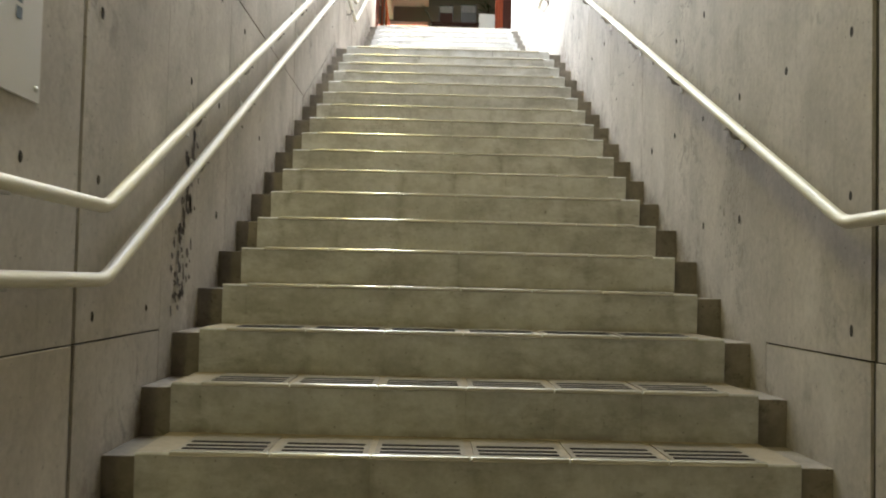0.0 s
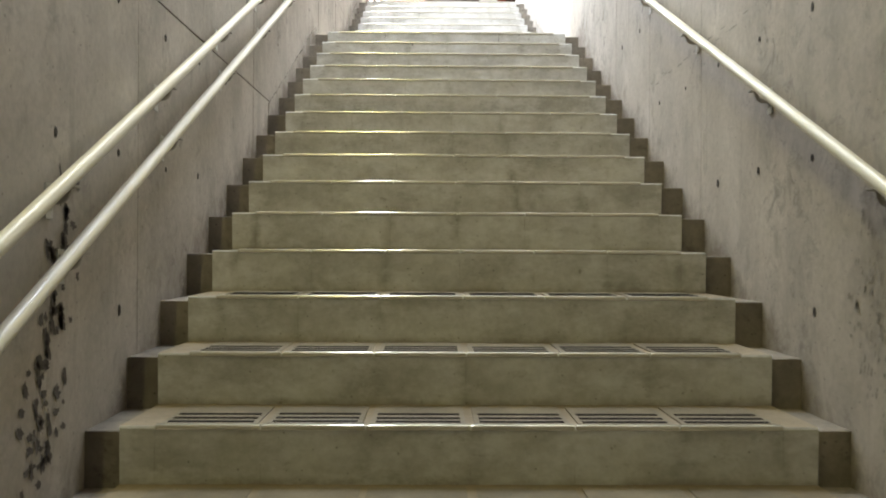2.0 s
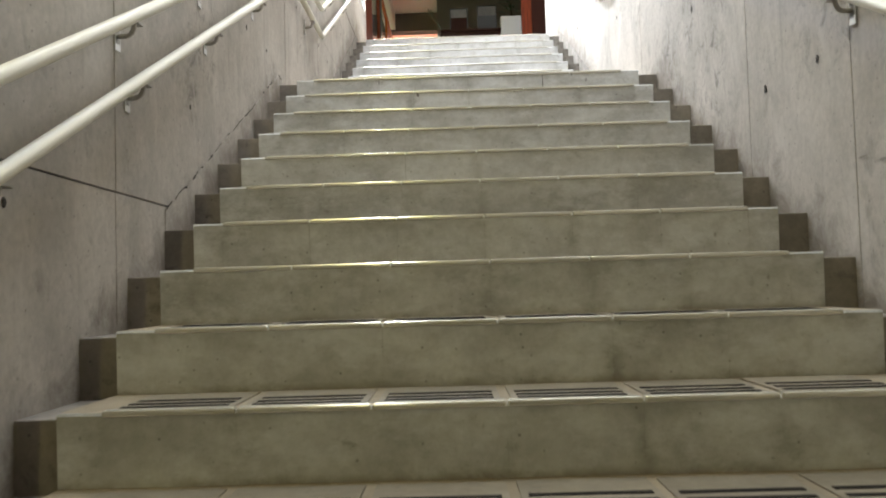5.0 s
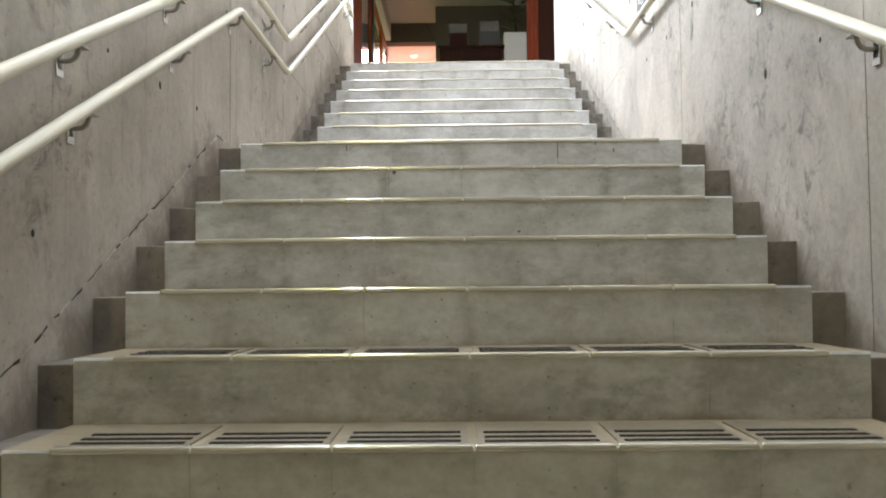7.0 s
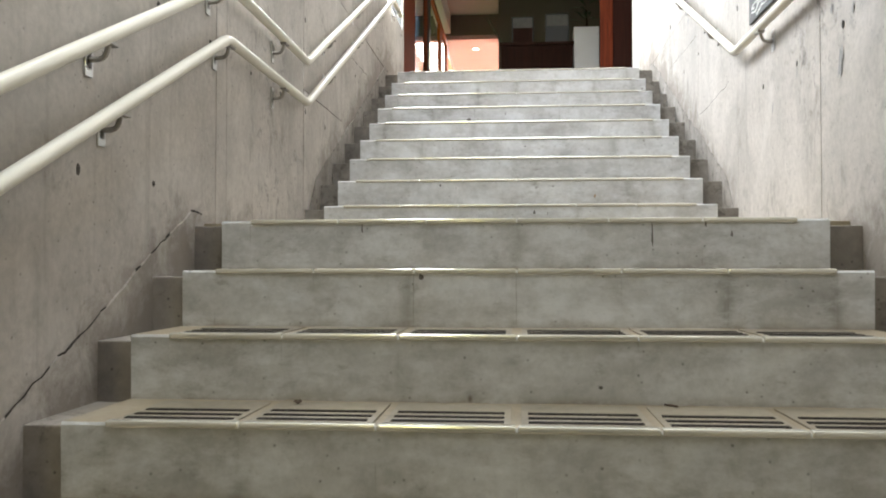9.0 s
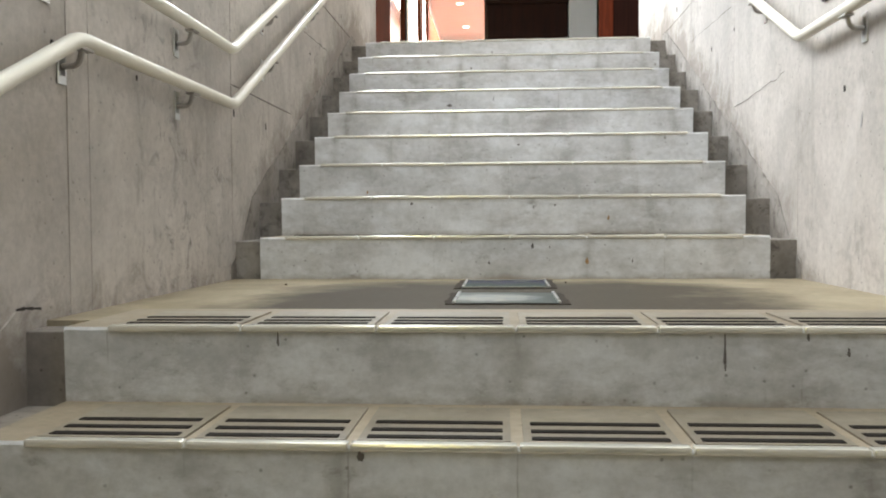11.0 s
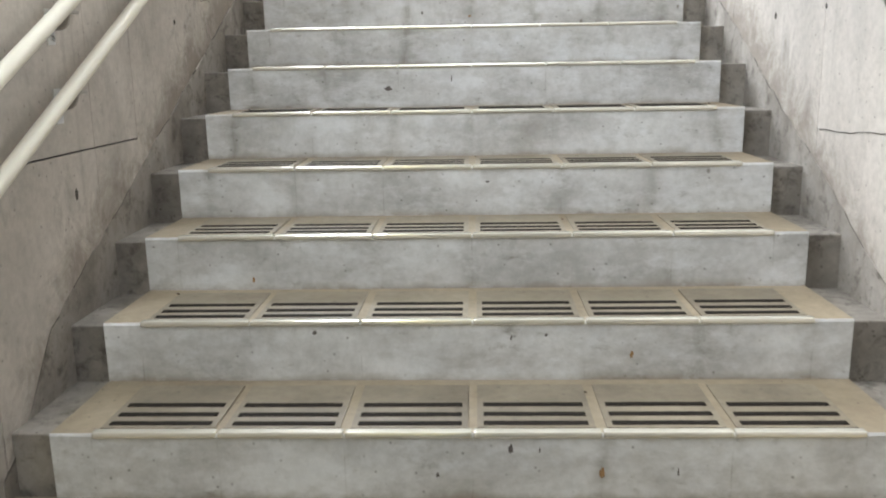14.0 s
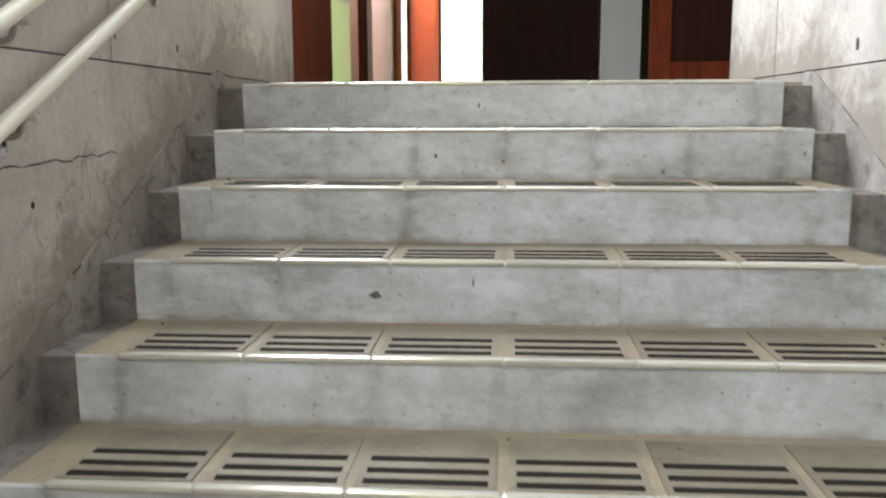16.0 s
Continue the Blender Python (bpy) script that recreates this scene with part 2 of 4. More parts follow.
M_ORANGE = wood("orange_wood", (0.56, 0.115, 0.012), (0.38, 0.065, 0.008))
M_BROWN = wood("brown_wood", (0.035, 0.009, 0.004), (0.02, 0.005, 0.0025), 0.6)
M_RED = wood("red_wood", (0.20, 0.038, 0.012), (0.09, 0.016, 0.006))
M_PLASTER = plain("pink_plaster", (0.72, 0.65, 0.62), 0.85, 0, 0.06, 3)
# Darkened copy of the plaster: the lobby's dimness is put into its colour.
M_PLASTER_SHADED = plain("shaded_plaster", (0.13, 0.1, 0.085), 0.85, 0, 0.1, 3)
M_WHITE = plain("white_panel", (0.74, 0.73, 0.73), 0.45, 0, 0.04, 4)
M_BLACK = plain("black_frame", (0.02, 0.02, 0.02), 0.35)
M_PAPER = plain("print_paper", (0.62, 0.62, 0.60), 0.5, 0, 0.05)
M_BLUE = plain("sign_ink", (0.12, 0.16, 0.22), 0.5)
M_PALE = plain("pale_ink", (0.34, 0.33, 0.25), 0.5)
M_PRINT = plain("dim_print", (0.15, 0.14, 0.13), 0.6, 0, 0.3, 20)
M_STAIN = plain("wall_stain", (0.33, 0.325, 0.315), 0.8, 0, 0.25, 30)
M_SCUFF = plain("scuff_dark", (0.14, 0.122, 0.115), 0.85, 0, 0.3, 40)
M_SCUFF_B = plain("scuff_pale", (0.36, 0.335, 0.3), 0.85, 0, 0.3, 40)
M_LEAF = plain("leaf_green", (0.03, 0.05, 0.02), 0.45, 0, 0.5)
M_FLOORIN = plain("lobby_floor", (0.42, 0.37, 0.31), 0.3, 0, 0.15, 5)
M_TUBE = glow("lamp_tube", (1.0, 0.93, 0.68), 5.0)
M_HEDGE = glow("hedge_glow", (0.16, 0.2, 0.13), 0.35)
M_DOWN = glow("downlight_glow", (1.0, 0.8, 0.6), 8.0)
M_OUT = glow("outside_glow", (0.98, 1.0, 0.93), 2.6)
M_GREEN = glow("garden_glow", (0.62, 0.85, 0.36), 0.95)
M_LAMPBODY = plain("lamp_body", (0.75, 0.75, 0.73), 0.5)


def glass_material():
    m, n, l, b = material("door_glass", 0.03)
    b.inputs["Base Color"].default_value = (0.92, 0.97, 0.93, 1)
    b.inputs["Transmission Weight"].default_value = 1.0
    b.inputs["IOR"].default_value = 1.45
    return m


M_GLASS = glass_material()


def landing_material():
    """Pale screed, trodden dark in the middle of the landing."""
    m, n, l, b = material("landing_screed", 0.75, spec=0.15)
    v = coords(n, l, shuffle=False)
    cloud = noise_tex(n, l, v, 3.0, 7, 0.65, 0.3)
    fine = noise_tex(n, l, v, 45, 5, 0.7)
    c = ramp(n, l, cloud, [(0.3, (0.22, 0.18, 0.12)), (0.7, (0.35, 0.295, 0.205))])
    sep = n.new("ShaderNodeSeparateXYZ")
    l.new(v, sep.inputs[0])

    def math_node(op, a, bb):
        x = n.new("ShaderNodeMath")
        x.operation = op
        for value, s in ((a, x.inputs[0]), (bb, x.inputs[1])):
            if isinstance(value, (int, float)):
                s.default_value = value
            else:
                l.new(value, s)
        return x.outputs[0]

    ax = math_node("POWER", math_node("ABSOLUTE", math_node("DIVIDE", sep.outputs[0], 0.82), 0), 4.0)
    ay = math_node("POWER", math_node("ABSOLUTE", math_node("DIVIDE", math_node("SUBTRACT", sep.outputs[1], -0.16), 0.74), 0), 4.0)
    d = math_node("ADD", math_node("ADD", ax, ay), math_node("MULTIPLY", math_node("SUBTRACT", cloud, 0.5), 1.2))
    worn = ramp(n, l, d, [(0.25, grey(0.92)), (1.7, grey(0.0))])
    c = mix(n, l, c, (0.05, 0.04, 0.028), worn)
    c = mix(n, l, c, ramp(n, l, fine, [(0.3, grey(0.75)), (0.65, grey(1.05))]), 0.6, "MULTIPLY")
    l.new(c, b.inputs["Base Color"])
    bump(n, l, b, fine, 0.2, 0.003)
    return m


M_LANDING = landing_material()


# ---------------------------------------------------------------- mesh helpers
def box(bm, x0, x1, y0, y1, z0, z1, bevel=0.0, mat=0):
    res = bmesh.ops.create_cube(bm, size=1.0)
    vs = res["verts"]
    for v in vs:
        v.co = Vector(((x0 + x1) / 2 + v.co.x * (x1 - x0), (y0 + y1) / 2 + v.co.y * (y1 - y0), (z0 + z1) / 2 + v.co.z * (z1 - z0)))
    faces = {f for v in vs for f in v.link_faces}
    for f in faces:
        f.material_index = mat
    if bevel:
        edges = list({e for v in vs for e in v.link_edges})
        bmesh.ops.bevel(bm, geom=edges, offset=bevel, segments=2, affect="EDGES", profile=0.6)


def boxes(*items, bevel=0.0):
    bm = bmesh.new()
    for it in items:
        box(bm, *it, bevel=bevel)
    return bm


def link(name, bm, mats, parent=None, smooth=False):
    me = bpy.data.meshes.new(name)
    bm.normal_update()
    bm.to_mesh(me)
    bm.free()
    for m in mats if isinstance(mats, (list, tuple)) else [mats]:
        me.materials.append(m)
    if smooth:
        for p in me.polygons:
            p.use_smooth = True
    ob = new(name, me)
    ob.parent = parent
    return ob


def part(name, bm, mats, parent, label="", smooth=False):
    ob = link(name, bm, mats, parent, smooth)
    return tagged(ob, label) if label else ob


def empty(name, loc=(0, 0, 0)):
    e = new(name)
    e.location = loc
    return e


def tube(bm, pts, radius, sides=14, cap=True):
    """A round bar along a line of points."""
    pts = [Vector(p) for p in pts]
    rings = []
    for i, p in enumerate(pts):
        a = (p - pts[i - 1]).normalized() if i else (pts[1] - p).normalized()
        b = (pts[i + 1] - p).normalized() if i < len(pts) - 1 else a
        t = (a + b).normalized()
        side = t.cross(Vector((0, 0, 1)))
        side = side.normalized() if side.length > 1e-4 else Vector((1, 0, 0))
        up = side.cross(t).normalized()
        stretch = 1 / max(0.5, t.dot(a))
        rings.append([bm.verts.new(p + radius * (math.cos(k) * side + math.sin(k) * stretch * up)) for k in [2 * math.pi * j / sides for j in range(sides)]])
    for r, s in zip(rings, rings[1:]):
        for j in range(sides):
            bm.faces.new((r[j], r[(j + 1) % sides], s[(j + 1) % sides], s[j]))
    if cap:
        bm.faces.new(list(reversed(rings[0])))
        bm.faces.new(rings[-1])


def rounded(pts, r=0.05, n=5):
    """A polyline with its corners rounded."""
    pts = [Vector(p) for p in pts]
    out = [pts[0]]
    for a, p, b in zip(pts, pts[1:], pts[2:]):
        u, w = (a - p).normalized(), (b - p).normalized()
        for k in range(n + 1):
            s = k / n
            out.append((1 - s) ** 2 * (p + r * u) + 2 * s * (1 - s) * p + s * s * (p + r * w))
    return out + [pts[-1]]


def prism(bm, outline, x0, x1, mat=0):
    """An outline of (y, z) drawn out from x0 to x1."""
    a = [bm.verts.new((x0, y, z)) for y, z in outline]
    b = [bm.verts.new((x1, y, z)) for y, z in outline]
    fs = [bm.faces.new(a), bm.faces.new(list(reversed(b)))]
    for i in range(len(a)):
        j = (i + 1) % len(a)
        fs.append(bm.faces.new((a[j], a[i], b[i], b[j])))
    for f in fs:
        f.material_index = mat
    bmesh.ops.recalc_face_normals(bm, faces=bm.faces)


def ceiling_z(y):
    return min(CEIL, max(2.45, 2.45 + SLOPE * (y + 4.06)))


# ---------------------------------------------------------------- stairs
def slotted_tile():
    """A tread tile with three dark slots along its front."""
    w, d = 0.1335, 0.266
    xs = [-w, -0.119, 0.119, w]
    ys = [0.0, 0.012, 0.033, 0.064, 0.085, 0.122, 0.143, d]
    bm = bmesh.new()
    top, low = 0.004, 0.0058

    def h(i, j):
        return low if i == 1 and j in (1, 3, 5) else top

    def quad(*c):
        f = bm.faces.new([bm.verts.new(p) for p in c])
        return f

    for i in range(3):
        for j in range(7):
            z = h(i, j)
            f = quad((xs[i], ys[j], z), (xs[i + 1], ys[j], z), (xs[i + 1], ys[j + 1], z), (xs[i], ys[j + 1], z))
            f.material_index = 1 if z == low else 0
            if z == low:
                x0, x1, y0, y1 = xs[i], xs[i + 1], ys[j], ys[j + 1]
                for a, b in (((x0, y0), (x1, y0)), ((x1, y0), (x1, y1)), ((x1, y1), (x0, y1)), ((x0, y1), (x0, y0))):
                    quad((*a, low), (*a, top), (*b, top), (*b, low)).material_index = 1
    for a, b in (((-w, 0), (w, 0)), ((w, 0), (w, d)), ((w, d), (-w, d)), ((-w, d), (-w, 0))):
        quad((*a, -0.004), (*b, -0.004), (*b, top), (*a, top))
    bmesh.ops.remove_doubles(bm, verts=bm.verts, dist=0.0004)
    return bm


TILE_MESH = bpy.data.meshes.new("tread_tile")
_b = slotted_tile()
_b.to_mesh(TILE_MESH)
_b.free()
TILE_MESH.materials.append(M_TILE)
TILE_MESH.materials.append(M_SLOT)


def mesh_of(name, bm, mats):
    me = bpy.data.meshes.new(name)
    bm.normal_update()
    bm.to_mesh(me)
    bm.free()
    for m in mats:
        me.materials.append(m)
    return me


def riser_block():
    """One step: riser face below, mortar tread on top, set back a little under the edge."""
    bm = bmesh.new()
    depth = TREAD + 0.05
    prism(bm, [(0.004, -RISE - 0.02), (0.0, -0.006), (0.004, 0.0), (depth, 0.0), (depth, -RISE - 0.02)], -HALF, HALF)
    for f in bm.faces:
        f.material_index = 1 if f.normal.z > 0.9 else 0
    return bm


STEP_MESH = mesh_of("step", riser_block(), [M_RISER, M_TREAD])
_b = boxes((-PITCH / 2 + 0.0015, PITCH / 2 - 0.0015, -0.005, 0.022, -0.010, 0.005), bevel=0.0052)
NOSE_MESH = mesh_of("nosing", _b, [M_STEEL])


def gutter_block():
    return boxes((-0.054, 0.056, 0.0, TREAD + 0.02, -RISE - 0.03, 0.0), bevel=0.004)


SIDE_MESH = mesh_of("gutter_block", gutter_block(), [M_SIDE])


SIDE_PALE = mesh_of("gutter_block", gutter_block(), [M_MORTAR_B])


def flight(name, count, y0, z0, label, side=SIDE_MESH):
    """count risers, the first standing at y0 on a floor at z0."""
    st = tagged(empty(name, (0, y0, z0)), label, "stairs", "concrete stair flights", "structure")
    for i in range(count):
        s = new("step", STEP_MESH)
        s.parent = st
        s.location = (0, i * TREAD, (i + 1) * RISE)
        for sign in (-1, 1):
            g = new("gutter_block", side)
            g.parent = st
            g.location = (sign * (HALF + 0.055), i * TREAD + 0.03 + 0.008 * random.random(), (i + 1) * RISE - 0.014 - 0.006 * random.random())
        for k in range(6):
            x = (k - 2.5) * PITCH
            nz = new("nosing", NOSE_MESH)
            nz.parent = s
            nz.location = (x, 0, 0)
            tl = new("tread_tile", TILE_MESH)
            tl.parent = s
            tl.location = (x + random.uniform(-0.002, 0.002), 0.0245, random.uniform(-0.001, 0.001))
    return st


flight("stair_flight", N1, 0.0, 0.0, "pale concrete stair flight with slotted tread tiles and pale ceramic nosings")
flight("stair_flight", N2, Y_C, Z_B, "pale concrete stair flight rising from the landing to the lobby", SIDE_PALE)
flight("stair_flight", N0, -LAND - (N0 - 1) * TREAD, Z_LOW, "pale concrete stair flight leading up to the lower landing")


def landing(name, y0, y1, z):
    bm = boxes((-WALL, WALL, (y0 - y1) / 2, (y1 - y0) / 2, -0.18, 0.0))
    ob = link(name, bm, M_LANDING)
    ob.location = (0, (y0 + y1) / 2, z)
    return tagged(ob, "beige screed landing floor with a dark trodden patch", "floor", kind="structure")


landing("floor_landing", Y_B + 0.13, Y_C + 0.01, Z_B - 0.001)
landing("floor_landing", -LAND + 0.13, 0.01, -0.001)
landing("floor_lower", Y_LOW - 1.0, -LAND - (N0 - 1) * TREAD + 0.01, Z_LOW)

# ---------------------------------------------------------------- walls
V_LOW = [-8.3, -7.4, -6.5, -5.6, -4.7, -3.8, -2.9, -2.0, -1.1, -0.2]
V_JOINTS = {-1: V_LOW + [0.54, 1.46, 2.37, 3.28, 4.1, 5.1, 6.01, 6.88, 7.17, 8.12, 9.01, 9.89, Y_END],
            1: V_LOW + [0.55, 1.49, 2.42, 3.33, 4.2, 5.12, 6.05, 7.2, 8.11, 9.07, 9.95, 10.33, Y_END]}


def h_joints(y, sign):
    if y < 0.5:
        return [-2.2, -0.9, 0.48, 2.3]
    if y < 1.4:
        return [2.3]
    if y < 4.1:
        return [0.2, 2.0, 3.79] if sign < 0 else [3.79]
    if y < 7.1:
        return [1.9]
    if y < 8.1:
        return [2.2, 3.65, 4.38] if sign < 0 else [2.2, 4.38]
    return [2.2, 4.38]


def side_wall(name, sign, openings=()):
    """A cast concrete wall: a dark core and boards' marks as thin panels on it."""
    t = 0.26
    x0, x1 = (sign * (WALL + 0.010), sign * (WALL + t))
    lo, hi = min(x0, x1), max(x0, x1)
    ya, yb = Y_LOW - 1.0, Y_END
    bm = bmesh.new()
    edge = ya
    for a, b, c, d in openings:
        for piece in ((lo, hi, edge, a, -3, 8), (lo, hi, a, b, -3, c), (lo, hi, a, b, d, 8)):
            box(bm, *piece)
        edge = b
    box(bm, lo, hi, edge, yb - 0.002, -3, 8)
    w = tagged(link(name, bm, M_JOINT), "grey cast concrete wall with shutter joints and tie holes", "wall", kind="structure")
    px0, px1 = sorted((sign * WALL, sign * (WALL + 0.012)))
    cuts = sorted(V_JOINTS[sign] + [q for o in openings for q in o[:2]])
    for y0, y1 in zip(cuts, cuts[1:]):
        mid = (y0 + y1) / 2
        hole = [o for o in openings if o[0] < mid < o[1]]
        zs = sorted(set([-3] + h_joints(mid, sign) + [q for o in hole for q in o[2:]] + [8]))
        for z0, z1 in zip(zs, zs[1:]):
            if hole and hole[0][2] - 0.01 < z0 and z1 < hole[0][3] + 0.01:
                continue
            g = 0.003 if abs(y0 + 0.2) > 0.01 else 0.03
            e = 0.003 if abs(y1 + 0.2) > 0.01 else 0.03
            dx = random.uniform(-0.0015, 0.0015)
            p = bmesh.new()
            box(p, px0 + dx, px1 + dx, y0 + random.uniform(0.2, 0.7) * g, y1 - random.uniform(0.2, 0.7) * e, z0 + 0.0025, z1 - 0.0025, 0.0015)
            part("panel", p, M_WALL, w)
    return w


def sill_height(y):
    """Level of the stair line at y."""
    if y < -LAND:
        return (y + LAND) * RISE / TREAD
    if y < 0:
        return 0.0
    if y < Y_B:
        return y * RISE / TREAD + RISE
    if y < Y_C:
        return Z_B
    return min(Z_TOP, Z_B + RISE + (y - Y_C) * RISE / TREAD)


wall_left = side_wall("wall_left", -1, WINDOWS)
wall_right = side_wall("wall_right", 1)


def tie_holes(wall, sign, seed):
    """Cone holes left by the shutter ties, in loose rows."""
    rnd = random.Random(seed)
    bm = bmesh.new()
    bmesh.ops.create_cone(bm, cap_ends=True, segments=10, radius1=0.015, radius2=0.011, depth=0.003)
    bmesh.ops.rotate(bm, verts=bm.verts, matrix=Matrix.Rotation(radians(90), 3, "Y"))
    me = mesh_of("tie_hole", bm, [M_HOLE])
    for k in range(-8, 25):
        for z0 in (-0.5, 0.0, 0.56, 0.94, 1.42, 1.90, 2.40, 2.99, 3.54, 4.02, 4.45, 4.93, 5.4):
            yy, z = -0.08 + 0.455 * k + rnd.uniform(-0.015, 0.015), z0 + rnd.uniform(-0.012, 0.012)
            if yy > Y_END - 0.2 or z < sill_height(yy) + 0.13 or z > sill_height(yy) + 1.9 or rnd.random() < 0.14:
                continue
            o = new("tie_hole", me)
            o.parent = wall
            s = rnd.uniform(0.55, 1.0)
            o.scale = (1, s * 0.85, s * rnd.uniform(1.0, 1.6))
            o.location = (sign * (WALL - 0.0005), yy, z)


tie_holes(wall_left, -1, 3)
tie_holes(wall_right, 1, 8)


def ribbon(bm, pts, width, x):
    """A thin crooked line lying on a wall."""
    for (y0, z0), (y1, z1) in zip(pts, pts[1:]):
        w0, w1 = width * random.uniform(0.4, 1.0), width * random.uniform(0.4, 1.0)
        bm.faces.new([bm.verts.new(q) for q in ((x, y0, z0 - w0), (x, y1, z1 - w1), (x, y1, z1 + w1), (x, y0, z0 + w0))])


def skirting(sign, a, b, base, mat, rise=0.035, gap=1.0):
    """Rough mortar band that follows the stairs along the foot of the wall, with a broken seam above it."""
    bm = bmesh.new()
    x0, x1 = sorted((sign * (WALL - 0.0035), sign * (WALL + 0.004)))
    rnd = random.Random(11 + sign)
    n = 60
    top = []
    for k in range(n + 1):
        y = a + (b - a) * k / n
        lift = 1.0 if base < Y_B else min(1.0, 0.12 + 3.2 * (y - a))
        top.append((y, Z_B * (base > Y_B) * (1 - lift) + lift * sill_height(min(max(base + 0.001, y), Y_B - 0.001 if base < Y_B else Y_END)) + rise + 0.014 * noise.noise((y * 2.3, sign, 0)) + rnd.uniform(-0.005, 0.005)))
    for (y0, z0), (y1, z1) in zip(top, top[1:]):
        prism(bm, [(y0, z0 - 0.4), (y1, z1 - 0.4), (y1, z1), (y0, z0)], x0, x1)
    bmesh.ops.remove_doubles(bm, verts=bm.verts, dist=0.0005)
    sk = link("skirting", bm, mat)
    seam = bmesh.new()
    for k in range(0, n, 3):
        if rnd.random() < min(0.95, 0.42 + 0.2 * gap):
            ribbon(seam, [(y, z + rnd.uniform(0.0, 0.006)) for y, z in top[k:k + rnd.randint(2, 4)]], gap * rnd.uniform(0.0012, 0.003), sign * (WALL - 0.0042))
    part("seam", seam, M_HOLE, sk, "dark open seam")
    return tagged(sk, "dark rough mortar skirting along the stair wall", "skirting", kind="structure")


skirting(-1, Y_C - 0.02, Y_TOP + 0.16, Y_C, M_MORTAR)
skirting(1, Y_C - 0.02, Y_TOP + 0.16, Y_C, M_MORTAR)
skirting(-1, 3.7, Y_B + 0.1, 0.0, M_WALL, 0.03, 2.2)

def crack(sign, y0, z0, y1, z1, width, seed):
    rnd = random.Random(seed)
    n = 16
    pts = [(y0 + (y1 - y0) * k / n, z0 + (z1 - z0) * k / n + rnd.uniform(-0.006, 0.006)) for k in range(n + 1)]
    bm = bmesh.new()
    ribbon(bm, pts, width, sign * (WALL - 0.0025))
    part("crack", bm, M_HOLE, wall_left if sign < 0 else wall_right, "thin dark crack")


crack(-1, 8.42, 4.12, 9.0, 4.135, 0.0026, 1)
crack(1, 7.35, 3.69, 8.09, 3.645, 0.0015, 2)
crack(1, 8.14, 4.14, 9.07, 4.155, 0.0013, 3)


def stain(sign, y, z, h, w, seed, mat):
    """A ragged grey patch of old filler lying flat on a wall."""
    rnd = random.Random(seed)
    bm = bmesh.new()
    n = 26
    ring = []
    for k in range(n):
        a = 2 * math.pi * k / n
        r = 0.6 + 0.5 * noise.noise((2.2 * math.cos(a), 2.2 * math.sin(a), seed)) + rnd.uniform(-0.1, 0.1)
        ring.append(bm.verts.new((sign * (WALL - 0.0022), y + w * r * math.cos(a) - 0.25 * h * r * math.sin(a), z + h * r * math.sin(a))))
    bm.faces.new(ring)
    part("stain", bm, mat, wall_left if sign < 0 else wall_right, "ragged grey patch")


for y, z, h, w, seed in ((5.85, 3.43, 0.075, 0.03, 1), (5.93, 3.63, 0.028, 0.014, 2), (5.74, 3.58, 0.03, 0.012, 3), (6.30, 3.5, 0.035, 0.008, 4), (6.62, 3.42, 0.04, 0.008, 5), (8.4, 4.3, 0.05, 0.02, 6)):
    stain(1, y, z, h, w, seed, M_STAIN)
rnd_s = random.Random(21)
for k in range(95):
    u = rnd_s.random() ** 1.5
    wide = 0.13 - 0.08 * u
    stain(-1, 0.72 + 0.2 * u + rnd_s.gauss(0, wide / 2), 0.6 + 0.7 * u + rnd_s.uniform(-0.07, 0.07), rnd_s.uniform(0.01, 0.042), rnd_s.uniform(0.01, 0.032), 30 + k, M_SCUFF)
for k in range(14):
    stain(1, 3.3 - 1.4 * k / 13 + rnd_s.uniform(-0.05, 0.05), 2.03 + rnd_s.uniform(-0.02, 0.02), rnd_s.uniform(0.003, 0.009), rnd_s.uniform(0.04, 0.09), 300 + k, M_SCUFF_B)
for k in range(90):
    u = rnd_s.random()
    stain(1, 0.9 + rnd_s.gauss(0, 0.05), 0.7 + 0.6 * u, rnd_s.uniform(0.005, 0.02), rnd_s.uniform(0.003, 0.010), 400 + k, M_SCUFF_B)
for k in range(24):
    stain(1, 0.92 + rnd_s.uniform(-0.14, 0.14), 1.02 + rnd_s.uniform(-0.2, 0.2), rnd_s.uniform(0.006, 0.022), rnd_s.uniform(0.005, 0.014), 80 + k, M_SCUFF_B)



def riser_mark(name, x, y, z, h, w, mat, seed, label):
    """A small ragged spot or run of dirt on the face of a riser."""
    rnd = random.Random(seed)
    bm = bmesh.new()
    n = 18
    ring = []
    for k in range(n):
        a = 2 * math.pi * k / n
        r = 0.75 + 0.4 * noise.noise((1.7 * math.cos(a), 1.7 * math.sin(a), seed)) + rnd.uniform(-0.12, 0.12)
        ring.append(bm.verts.new((x + w * r * math.cos(a), y - 0.0012, z + h * r * math.sin(a))))
    bm.faces.new(ring)
    tagged(link(name, bm, mat), label, "stain", "dirt marks on the risers", "structure")


